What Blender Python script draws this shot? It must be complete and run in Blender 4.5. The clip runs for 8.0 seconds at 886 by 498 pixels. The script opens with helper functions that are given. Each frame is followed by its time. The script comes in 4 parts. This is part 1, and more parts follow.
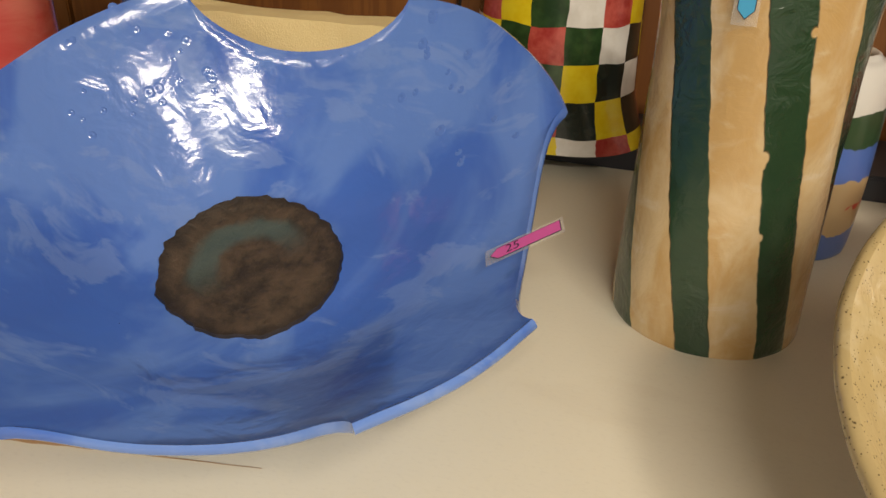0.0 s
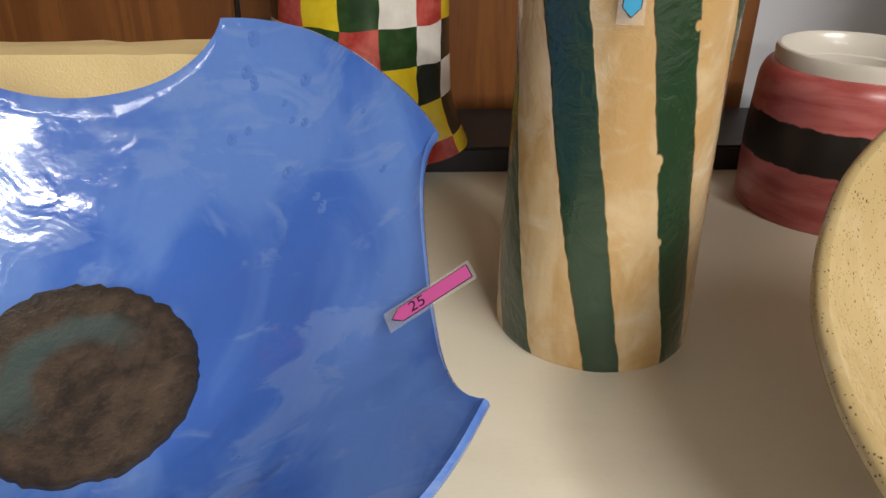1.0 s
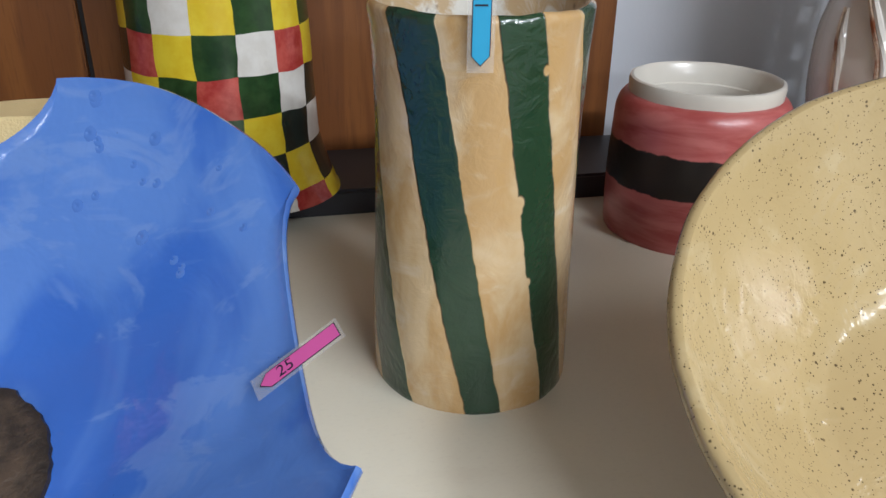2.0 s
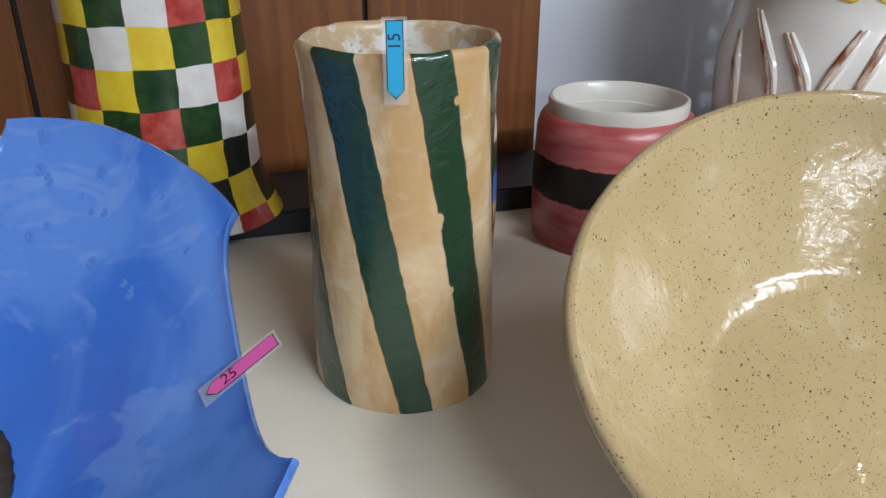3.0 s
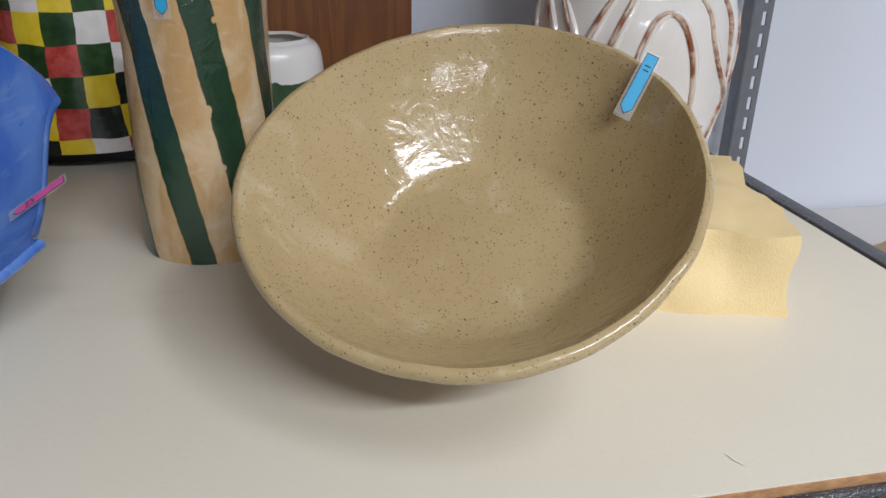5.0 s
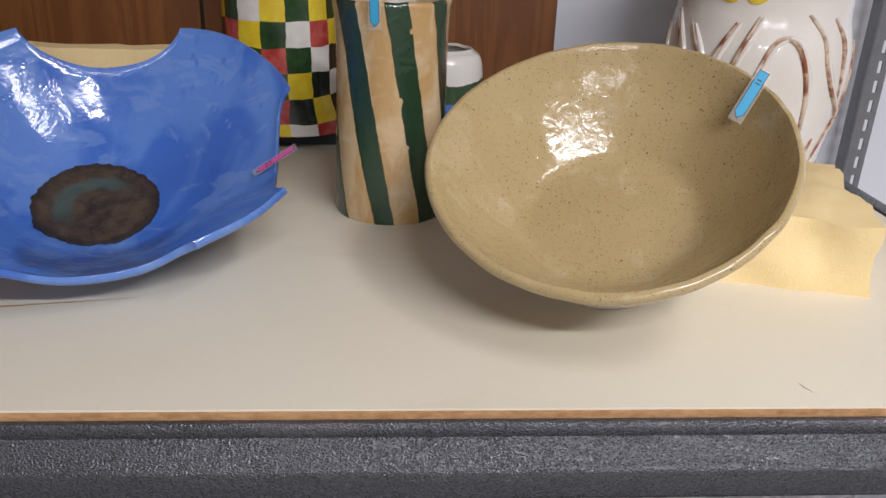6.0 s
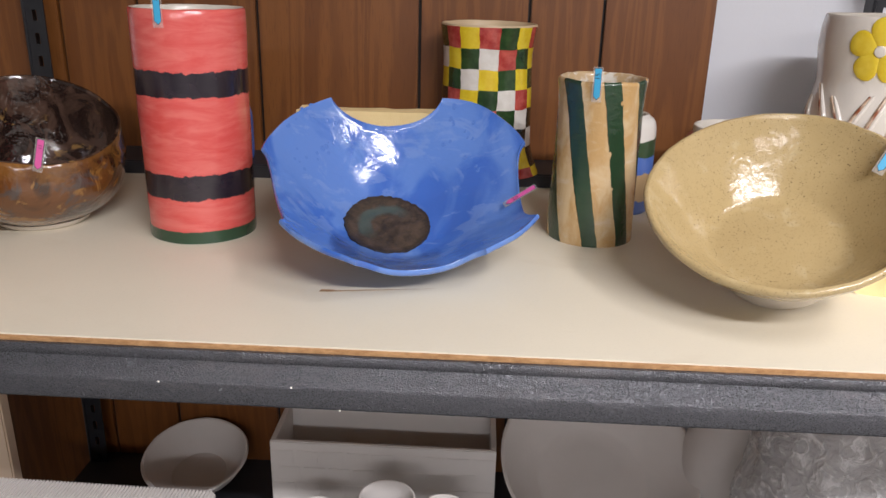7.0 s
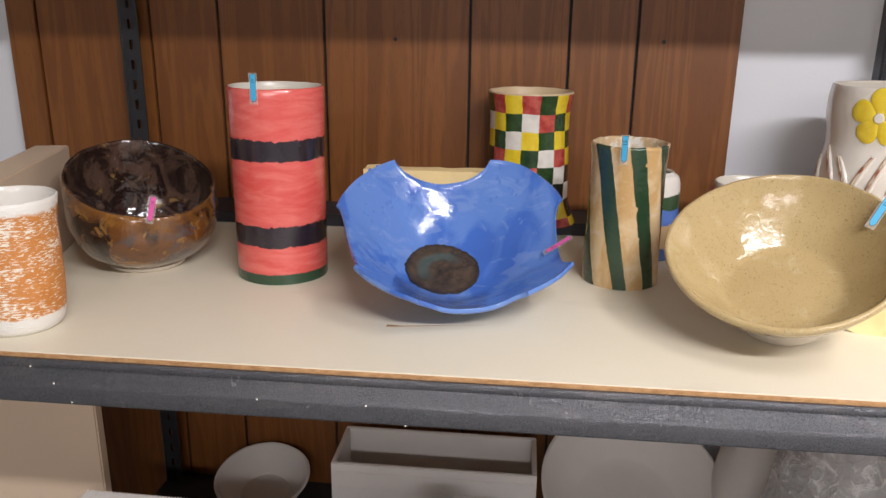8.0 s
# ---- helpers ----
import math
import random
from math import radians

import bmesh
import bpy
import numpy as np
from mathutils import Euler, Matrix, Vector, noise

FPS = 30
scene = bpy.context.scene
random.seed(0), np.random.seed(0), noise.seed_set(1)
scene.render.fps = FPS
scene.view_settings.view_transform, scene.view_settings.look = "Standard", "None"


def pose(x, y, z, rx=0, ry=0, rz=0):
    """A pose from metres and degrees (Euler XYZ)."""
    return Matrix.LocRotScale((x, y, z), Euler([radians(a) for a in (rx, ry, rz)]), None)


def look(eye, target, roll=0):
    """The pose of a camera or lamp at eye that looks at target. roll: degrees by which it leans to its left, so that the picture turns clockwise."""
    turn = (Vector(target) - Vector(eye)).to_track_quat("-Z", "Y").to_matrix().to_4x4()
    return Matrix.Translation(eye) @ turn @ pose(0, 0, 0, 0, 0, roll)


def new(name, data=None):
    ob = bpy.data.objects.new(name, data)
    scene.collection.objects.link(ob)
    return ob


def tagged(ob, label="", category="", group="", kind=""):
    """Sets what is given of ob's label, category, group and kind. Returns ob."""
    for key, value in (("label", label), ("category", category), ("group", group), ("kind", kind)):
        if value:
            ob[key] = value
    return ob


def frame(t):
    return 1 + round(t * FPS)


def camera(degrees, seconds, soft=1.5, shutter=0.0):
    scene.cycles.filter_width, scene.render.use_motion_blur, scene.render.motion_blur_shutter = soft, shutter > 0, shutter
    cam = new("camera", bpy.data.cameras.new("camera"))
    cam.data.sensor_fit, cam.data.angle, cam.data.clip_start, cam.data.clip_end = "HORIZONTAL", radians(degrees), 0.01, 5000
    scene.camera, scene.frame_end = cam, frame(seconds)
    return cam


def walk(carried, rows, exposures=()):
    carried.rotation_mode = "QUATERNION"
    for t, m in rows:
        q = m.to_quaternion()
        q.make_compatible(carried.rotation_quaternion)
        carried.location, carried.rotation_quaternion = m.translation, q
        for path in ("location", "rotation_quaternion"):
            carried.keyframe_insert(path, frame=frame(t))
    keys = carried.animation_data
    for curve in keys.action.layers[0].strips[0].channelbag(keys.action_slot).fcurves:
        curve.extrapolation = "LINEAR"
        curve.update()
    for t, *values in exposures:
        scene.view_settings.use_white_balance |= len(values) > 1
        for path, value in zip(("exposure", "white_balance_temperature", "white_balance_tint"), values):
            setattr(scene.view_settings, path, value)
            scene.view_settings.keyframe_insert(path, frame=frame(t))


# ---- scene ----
cam = camera(59.3, 8.0)
PATH = [
    (0, (0.272, -0.09, 0.259), (-0.206, 1.623, -0.656), 1.9),
    (0.5, (0.21, -0.049, 0.264), (0.028, 1.704, -0.681), 1.0),
    (1, (0.204, -0.027, 0.26), (0.307, 1.736, -0.678), 0.8),
    (1.5, (0.215, -0.011, 0.258), (0.491, 1.752, -0.646), 1.1),
    (2.8, (0.22, -0.048, 0.287), (0.69, 1.703, -0.557), -0.1),
    (3, (0.224, -0.057, 0.285), (0.714, 1.69, -0.555), -0.0),
    (3.5, (0.259, -0.093, 0.278), (0.789, 1.644, -0.56), 0.2),
    (4, (0.315, -0.161, 0.273), (0.85, 1.572, -0.57), 0.6),
    (4.2, (0.334, -0.188, 0.269), (0.856, 1.549, -0.574), 1.0),
    (5.3, (0.385, -0.299, 0.266), (0.729, 1.496, -0.545), 1.2),
    (5.5, (0.387, -0.325, 0.278), (0.706, 1.474, -0.535), 1.5),
    (6, (0.326, -0.408, 0.284), (0.441, 1.427, -0.502), 1.8),
    (6.5, (0.226, -0.511, 0.311), (0.207, 1.348, -0.426), 1.9),
    (7, (0.165, -0.65, 0.336), (0.08, 1.231, -0.339), 1.4),
    (7.5, (0.149, -0.75, 0.361), (0.014, 1.147, -0.256), 1.1),
    (8, (0.162, -0.792, 0.391), (-0.032, 1.111, -0.191), 0.7),
]
EXPOSURES = [(0.0, 0.0, 7200, 10), (1.0, 0.15, 6300, 10), (1.5, 0.2, 5750, 8), (3.0, 0.1, 5250, 9), (4.2, -0.18, 5200, 10), (5.5, -0.40, 5600, 14), (6.5, 0.02, 5850, 16), (8.0, 0.25, 6050, 15)]
walk(cam, [(t, look(eye, target, roll)) for t, eye, target, roll in PATH], EXPOSURES)

# ---- world, lamps, room light ----
world = bpy.data.worlds.new("room_world")
scene.world = world
world.use_nodes = True
world.node_tree.nodes["Background"].inputs[0].default_value = (0.75, 0.85, 1.0, 1)
world.node_tree.nodes["Background"].inputs[1].default_value = 0.05


def lamp(name, eye, target, sx, sy, watts, color):
    data = bpy.data.lights.new(name, "AREA")
    data.shape, data.size, data.size_y, data.energy, data.color = "RECTANGLE", sx, sy, watts, color
    ob = new(name, data)
    ob.matrix_world = look(eye, target)
    return ob


CEIL, FLOOR, WALL_Y, PANEL_Y = 1.62, -1.0, 0.75, 0.72
LAMPS = [(1.25, -0.60, 0.25, 0.80), (1.15, -1.70, 1.45, 0.10), (0.35, -4.30, 2.4, 0.50)]
for (lx, ly, sx, sy), watts in zip(LAMPS, (14, 92, 100)):
    lamp("ceiling_lamp", (lx, ly, CEIL - 0.075), (lx, ly + 0.001, 0), sx, sy, watts, (1.0, 0.94, 0.85))


# ---- node helper ----
class Mat:
    """A procedural material, with short calls for its nodes."""

    def __init__(self, name, rough=0.5, metal=0.0, coat=0.0, spec=0.5):
        self.m = bpy.data.materials.new(name)
        self.m.use_nodes = True
        self.t = self.m.node_tree
        self.b = self.t.nodes["Principled BSDF"]
        self.b.inputs["Roughness"].default_value = rough
        self.b.inputs["Metallic"].default_value = metal
        self.b.inputs["Coat Weight"].default_value = coat
        self.b.inputs["Coat Roughness"].default_value = 0.06
        self.b.inputs["Specular IOR Level"].default_value = spec
        self.co = self.t.nodes.new("ShaderNodeTexCoord").outputs["Object"]

    def put(self, sock, v):
        if isinstance(v, (int, float)):
            sock.default_value = v
        elif isinstance(v, tuple):
            sock.default_value = (*v, 1) if len(v) == 3 and sock.type == "RGBA" else v
        else:
            self.t.links.new(v, sock)

    def math(self, op, a, b=0.0, c=0.0):
        n = self.t.nodes.new("ShaderNodeMath")
        n.operation = op
        for s, v in zip(n.inputs, (a, b, c)):
            self.put(s, v)
        return n.outputs[0]

    def xyz(self, v=None):
        n = self.t.nodes.new("ShaderNodeSeparateXYZ")
        self.put(n.inputs[0], v or self.co)
        return n.outputs

    def scaled(self, s):
        n = self.t.nodes.new("ShaderNodeMapping")
        self.put(n.inputs["Vector"], self.co)
        n.inputs["Scale"].default_value = s
        return n.outputs[0]

    def noise(self, scale, detail=3.0, rough=0.55, vec=None, dist=0.0):
        n = self.t.nodes.new("ShaderNodeTexNoise")
        self.put(n.inputs["Vector"], vec or self.co)
        for k, v in (("Scale", scale), ("Detail", detail), ("Roughness", rough), ("Distortion", dist)):
            n.inputs[k].default_value = v
        return n.outputs["Fac"]

    def cells(self, scale, vec=None, feature="F1"):
        n = self.t.nodes.new("ShaderNodeTexVoronoi")
        n.feature = feature
        self.put(n.inputs["Vector"], vec or self.co)
        n.inputs["Scale"].default_value = scale
        return n.outputs

    def step(self, v, lo, hi):
        n = self.t.nodes.new("ShaderNodeMapRange")
        n.interpolation_type = "SMOOTHSTEP"
        for s, x in zip(n.inputs, (v, lo, hi, 0.0, 1.0)):
            self.put(s, x)
        return n.outputs[0]

    def mix(self, f, a, b):
        n = self.t.nodes.new("ShaderNodeMix")
        n.data_type = "RGBA"
        self.put(n.inputs[0], f), self.put(n.inputs[6], a), self.put(n.inputs[7], b)
        return n.outputs[2]

    def random(self):
        return self.t.nodes.new("ShaderNodeObjectInfo").outputs["Random"]

    def color(self, c):
        self.put(self.b.inputs["Base Color"], c)
        return self

    def rough(self, v):
        self.put(self.b.inputs["Roughness"], v)
        return self

    def bump(self, h, strength=0.3, dist=0.002):
        n = self.t.nodes.new("ShaderNodeBump")
        n.inputs["Strength"].default_value, n.inputs["Distance"].default_value = strength, dist
        self.put(n.inputs["Height"], h)
        self.t.links.new(n.outputs[0], self.b.inputs["Normal"])
        if self.b.inputs["Coat Weight"].default_value > 0:
            self.t.links.new(n.outputs[0], self.b.inputs["Coat Normal"])
        return self


def simple(name, c, rough=0.5, var=0.12, scale=30.0, bump=0.1, metal=0.0, coat=0.0):
    """A nearly plain material with a little grain and mottling."""
    k = Mat(name, rough, metal, coat)
    dark = tuple(x * (1 - var) for x in c)
    lite = tuple(min(1, x * (1 + var)) for x in c)
    k.color(k.mix(k.noise(scale, 4), dark, lite))
    return k.bump(k.noise(scale * 8, 3), bump, 0.001).m


# ---- materials ----
def mat_cream():
    k = Mat("cream_laminate", 0.42)
    a = k.mix(k.noise(6, 4), (0.69, 0.635, 0.51), (0.75, 0.70, 0.57))
    fine = k.noise(500, 2, 0.6, k.scaled((0.5, 1, 1)))
    a = k.mix(k.math("MULTIPLY", k.step(fine, 0.5, 0.8), 0.35), a, (0.62, 0.565, 0.46))
    smear = k.noise(9, 5, 0.6, k.scaled((0.5, 1.4, 1)), 0.8)
    a = k.mix(k.math("MULTIPLY", k.step(smear, 0.58, 0.75), 0.22), a, (0.56, 0.48, 0.36))
    k.color(a).rough(k.math("ADD", k.math("MULTIPLY", k.noise(14), 0.2), 0.36))
    return k.bump(fine, 0.08, 0.0004).m


def mat_chip():
    k = Mat("raw_chipboard", 0.8)
    g = k.noise(160, 4, 0.7, k.scaled((0.4, 1, 1)))
    k.color(k.mix(k.step(g, 0.3, 0.7), (0.30, 0.155, 0.06), (0.50, 0.29, 0.13)))
    return k.bump(g, 0.5, 0.001).m


def mat_hammered():
    k = Mat("hammered_grey_enamel", 0.24, 0.55, 0.0, 0.7)
    c = k.cells(900, k.scaled((0.7, 1, 1)))["Distance"]
    n = k.noise(1000, 2, 0.6, k.scaled((0.7, 1, 1)))
    h = k.math("ADD", c, k.math("MULTIPLY", n, 0.8))
    a = k.mix(k.step(h, 0.4, 1.05), (0.022, 0.023, 0.028), (0.095, 0.097, 0.108))
    dust = k.step(k.noise(14, 5, 0.65, k.scaled((0.4, 1, 1))), 0.52, 0.70)
    k.color(k.mix(k.math("MULTIPLY", dust, 0.20), a, (0.24, 0.22, 0.21)))
    k.rough(k.math("ADD", 0.18, k.math("MULTIPLY", k.noise(30), 0.14)))
    return k.bump(h, 1.0, 0.0006).m


def mat_wood():
    k = Mat("stained_wood_panel", 0.46)
    x, y, z = k.xyz()
    off = k.math("MULTIPLY", k.random(), 40.0)
    v = k.t.nodes.new("ShaderNodeCombineXYZ")
    k.put(v.inputs[0], k.math("ADD", x, off)), k.put(v.inputs[1], y), k.put(v.inputs[2], k.math("MULTIPLY", z, 0.07))
    big = k.noise(16, 3, 0.5, v.outputs[0], 1.2)
    ring = k.math("SINE", k.math("MULTIPLY", big, 34.0))
    pore = k.noise(420, 3, 0.6, v.outputs[0])
    a = k.mix(k.step(ring, -0.8, 1.0), (0.160, 0.054, 0.0100), (0.215, 0.078, 0.015))
    a = k.mix(k.math("MULTIPLY", k.step(pore, 0.52, 0.72), 0.45), a, (0.095, 0.031, 0.007))
    a = k.mix(k.math("MULTIPLY", k.random(), 0.3), a, (0.145, 0.048, 0.011))
    k.color(a)
    return k.bump(k.math("ADD", pore, k.math("MULTIPLY", ring, 0.2)), 0.2, 0.0008).m


def mat_wall():
    k = Mat("painted_wall", 0.75)
    k.color(k.mix(k.noise(3, 4), (0.68, 0.70, 0.76), (0.74, 0.76, 0.81)))
    return k.bump(k.noise(120, 4), 0.15, 0.002).m


def mat_blue():
    k = Mat("blue_glaze", 0.16, 0.0, 0.6)
    s = k.noise(13, 4, 0.5, k.scaled((1.0, 0.6, 0.6)), 1.0)
    b = k.noise(30, 4, 0.6, k.scaled((0.6, 1.2, 1.0)), 0.8)
    a = k.mix(k.step(s, 0.42, 0.58), (0.048, 0.130, 0.47), (0.104, 0.208, 0.54))
    # pale blotches: the whitish haze of soft highlights, painted into the glaze colour
    a = k.mix(k.math("MULTIPLY", k.step(b, 0.52, 0.62), 0.40), a, (0.19, 0.29, 0.56))
    speck = k.step(k.cells(120)["Distance"], 0.055, 0.03)
    rare = k.step(k.noise(24, 2), 0.60, 0.66)
    k.color(k.mix(k.math("MULTIPLY", speck, rare), a, (0.01, 0.015, 0.06)))
    k.rough(k.math("ADD", 0.10, k.math("MULTIPLY", b, 0.12)))
    h = k.math("ADD", k.noise(36, 3, 0.5, None, 0.6), k.math("MULTIPLY", k.noise(130, 2), 0.14))
    return k.bump(h, 0.45, 0.0026).m


def mat_tan():
    k = Mat("speckled_tan_glaze", 0.2, 0.0, 0.32)
    a = k.mix(k.noise(14, 4), (0.385, 0.285, 0.132), (0.475, 0.365, 0.182))
    a = k.mix(k.math("MULTIPLY", k.step(k.noise(28, 4, 0.6, None, 0.7), 0.55, 0.72), 0.45), a, (0.55, 0.46, 0.29))
    for scale, lo, dens in ((330, 0.22, 0.49), (170, 0.17, 0.53), (640, 0.27, 0.48)):
        d = k.step(k.cells(scale)["Distance"], lo, lo * 0.5)
        m = k.step(k.noise(scale * 0.42, 1), dens, dens + 0.06)
        a = k.mix(k.math("MULTIPLY", k.math("MULTIPLY", d, m), 0.9), a, (0.050, 0.028, 0.013))
    k.color(a)
    k.rough(k.math("ADD", 0.09, k.math("MULTIPLY", k.noise(24), 0.16)))
    h = k.math("ADD", k.noise(48, 3, 0.5, None, 1.0), k.math("MULTIPLY", k.noise(190, 2), 0.20))
    return k.bump(h, 0.38, 0.0022).m


def angle_deg(k, turn):
    """Degrees round the object's upright, with the seam turned to the given side."""
    x, y, z = k.xyz()
    c, s = math.cos(radians(turn)), math.sin(radians(turn))
    rx = k.math("ADD", k.math("MULTIPLY", x, c), k.math("MULTIPLY", y, s))
    ry = k.math("SUBTRACT", k.math("MULTIPLY", y, c), k.math("MULTIPLY", x, s))
    return k.math("MULTIPLY", k.math("ARCTAN2", ry, rx), 57.29578), z


def mat_striped():
    """Green slanting bands on a tan wash; 0 degrees faces the front of the shelf."""
    k = Mat("striped_green_tan_glaze", 0.22, 0.0, 0.45)
    ang, z = angle_deg(k, 0.0)
    wob = k.math("MULTIPLY", k.math("SUBTRACT", k.noise(60, 3, 0.6), 0.5), 4.0)

    def off(centre, slope):
        """Degrees from the middle of a stripe that leans by slope degrees a metre."""
        u = k.math("SUBTRACT", k.math("SUBTRACT", ang, centre), k.math("MULTIPLY", z, slope))
        return k.math("ABSOLUTE", k.math("SUBTRACT", k.math("FLOORED_MODULO", k.math("ADD", u, 540.0), 360.0), 180.0))
    band = 0.0
    for centre, slope, half, grow in ((-152, -245, 14, 20), (-96.5, -207, 9.5, 23), (-49.5, -169, 11, 1), (0, -170, 10.5, 2), (50, -180, 10.5, 5), (101, -195, 10.5, 5), (155, -215, 10.5, 8)):
        edge = k.math("ADD", k.math("ADD", k.math("MULTIPLY", z, float(grow)), float(half)), wob)
        band = k.math("MAXIMUM", band, k.step(k.math("SUBTRACT", off(float(centre), float(slope)), edge), 0.5, -0.5))
    for deg, up, size in ((-81.0, 0.123, 2.6), (-81.5, 0.119, 2.2), (-73.5, 0.078, 1.6), (-70.6, 0.187, 1.8)):
        du, dz = k.math("SUBTRACT", ang, deg), k.math("MULTIPLY", k.math("SUBTRACT", z, up), 720.0)
        drip = k.math("SQRT", k.math("ADD", k.math("MULTIPLY", du, du), k.math("MULTIPLY", dz, dz)))
        band = k.math("MULTIPLY", band, k.step(drip, size - 0.4, size + 0.6))
    wash = k.noise(26, 4, 0.6, k.scaled((1.5, 1.5, 0.6)), 0.6)
    t = k.mix(k.step(wash, 0.38, 0.66), (0.50, 0.315, 0.125), (0.60, 0.45, 0.26))
    t = k.mix(k.math("MULTIPLY", k.step(k.noise(40, 4, 0.6, k.scaled((0.7, 0.7, 1.2)), 0.6), 0.52, 0.74), 0.5), t, (0.66, 0.58, 0.44))
    g = k.mix(k.noise(32, 4), (0.010, 0.032, 0.016), (0.026, 0.064, 0.028))
    blue = k.math("MULTIPLY", k.step(ang, -98.0, -114.0), k.step(z, 0.05, 0.16))
    g = k.mix(k.math("MULTIPLY", blue, 0.15), g, (0.014, 0.040, 0.052))
    k.color(k.mix(band, t, g))
    crinkle = k.math("MULTIPLY", k.math("MULTIPLY", k.noise(60, 3, 0.55, None, 1.2), band), k.step(z, 0.03, 0.20))
    h = k.math("ADD", k.math("MULTIPLY", band, 0.7), k.math("ADD", k.noise(52, 5, 0.6, None, 0.5), crinkle))
    return k.bump(h, 0.6, 0.0026).m


def mat_washed():
    k = Mat("mottled_slip", 0.35, 0.0, 0.2)
    n = k.noise(45, 5, 0.65, None, 0.8)
    a = k.mix(k.step(n, 0.45, 0.60), (0.50, 0.36, 0.20), (0.68, 0.65, 0.58))
    a = k.mix(k.math("MULTIPLY", k.step(k.noise(60, 4, 0.6), 0.58, 0.66), 0.8), a, (0.16, 0.095, 0.050))
    k.color(a)
    return k.bump(n, 0.4, 0.0018).m


def mat_pink():
    k = Mat("coral_glaze_black_bands", 0.22, 0.0, 0.4)
    x, y, z = k.xyz()
    wob = k.math("MULTIPLY", k.math("SUBTRACT", k.noise(95, 4, 0.65), 0.5), 0.010)
    slow = k.math("MULTIPLY", k.math("SUBTRACT", k.noise(16, 2), 0.5), 0.012)
    zz = k.math("ADD", z, k.math("ADD", wob, slow))
    wash = k.noise(30, 4, 0.6, k.scaled((0.6, 0.6, 2.6)), 0.6)
    p = k.mix(k.step(wash, 0.25, 0.80), (0.61, 0.075, 0.068), (0.70, 0.165, 0.140))
    black = k.mix(k.noise(60, 3), (0.010, 0.008, 0.014), (0.030, 0.020, 0.030))
    for lo, hi in ((0.057, 0.089), (0.184, 0.216)):
        m = k.math("MULTIPLY", k.step(zz, lo, lo + 0.0012), k.step(zz, hi, hi - 0.0012))
        p = k.mix(m, p, black)
    p = k.mix(k.step(k.math("ADD", z, k.math("MULTIPLY", wob, 0.3)), 0.0165, 0.015), p, (0.022, 0.060, 0.030))
    inner = k.step(k.math("SQRT", k.math("ADD", k.math("MULTIPLY", x, x), k.math("MULTIPLY", y, y))), 0.0655, 0.0640)
    k.color(k.mix(inner, p, (0.62, 0.58, 0.50)))
    return k.bump(k.noise(55, 4, 0.6, k.scaled((1, 1, 1.6))), 0.22, 0.002).m


def mat_pinkpot():
    k = Mat("rose_wash_black_band", 0.34, 0.0, 0.15)
    x, y, z = k.xyz()
    wob = k.math("MULTIPLY", k.math("SUBTRACT", k.noise(70, 4, 0.65), 0.5), 0.008)
    zz = k.math("ADD", z, wob)
    wash = k.noise(26, 4, 0.6, k.scaled((0.6, 0.6, 2.8)), 0.5)
    p = k.mix(k.step(wash, 0.32, 0.68), (0.36, 0.065, 0.060), (0.52, 0.160, 0.150))
    m = k.math("MULTIPLY", k.step(zz, 0.047, 0.0485), k.step(zz, 0.083, 0.0815))
    p = k.mix(m, p, (0.014, 0.011, 0.010))
    k.color(p)
    return k.bump(k.noise(60, 3), 0.2, 0.002).m


def mat_smallpot():
    """A white rim over green hills, blue, buff and red dashes."""
    k = Mat("landscape_glaze", 0.28, 0.0, 0.3)
    x, y, z = k.xyz()
    zz = k.math("ADD", z, k.math("MULTIPLY", k.math("SUBTRACT", k.noise(28, 3), 0.5), 0.030))
    a = (0.085, 0.16, 0.46)
    a = k.mix(k.step(zz, 0.024, 0.025), a, (0.52, 0.37, 0.20))
    red = k.step(k.noise(60, 1, 0.5, k.scaled((1, 1, 1.3))), 0.60, 0.63)
    a = k.mix(k.math("MULTIPLY", red, k.step(k.math("ABSOLUTE", k.math("SUBTRACT", z, 0.037)), 0.010, 0.008)), a, (0.52, 0.06, 0.035))
    a = k.mix(k.step(zz, 0.060, 0.061), a, (0.085, 0.165, 0.50))
    a = k.mix(k.step(zz, 0.086, 0.087), a, (0.035, 0.075, 0.035))
    a = k.mix(k.step(zz, 0.112, 0.113), a, (0.70, 0.68, 0.64))
    k.color(a)
    return k.bump(k.noise(60, 3), 0.2, 0.002).m


def mat_brown():
    k = Mat("brown_tortoise_glaze", 0.08, 0.0, 0.8)
    n = k.noise(15, 4, 0.55, k.scaled((1, 1, 0.8)), 0.8)
    m = k.noise(30, 5, 0.62, None, 0.9)
    a = k.mix(k.step(n, 0.44, 0.56), (0.026, 0.011, 0.006), (0.135, 0.052, 0.014))
    a = k.mix(k.math("MULTIPLY", k.step(m, 0.55, 0.62), 0.65), a, (0.34, 0.170, 0.040))
    a = k.mix(k.math("MULTIPLY", k.step(k.noise(19, 4, 0.6, None, 0.7), 0.57, 0.66), 0.85), a, (0.075, 0.062, 0.060))
    x, y, z = k.xyz()
    up = k.math("ADD", z, k.math("SUBTRACT", k.math("MULTIPLY", x, 0.254), k.math("MULTIPLY", y, 0.273)))
    up = k.math("ADD", up, k.math("MULTIPLY", k.math("SUBTRACT", k.noise(30, 4), 0.5), 0.10))
    a = k.mix(k.math("MULTIPLY", k.step(up, 0.118, 0.140), 0.6), a, (0.20, 0.090, 0.020))
    k.color(a)
    h = k.math("ADD", k.noise(26, 3, 0.5, None, 0.8), k.math("MULTIPLY", k.noise(90, 3, 0.6), 0.2))
    return k.bump(h, 0.7, 0.004).m


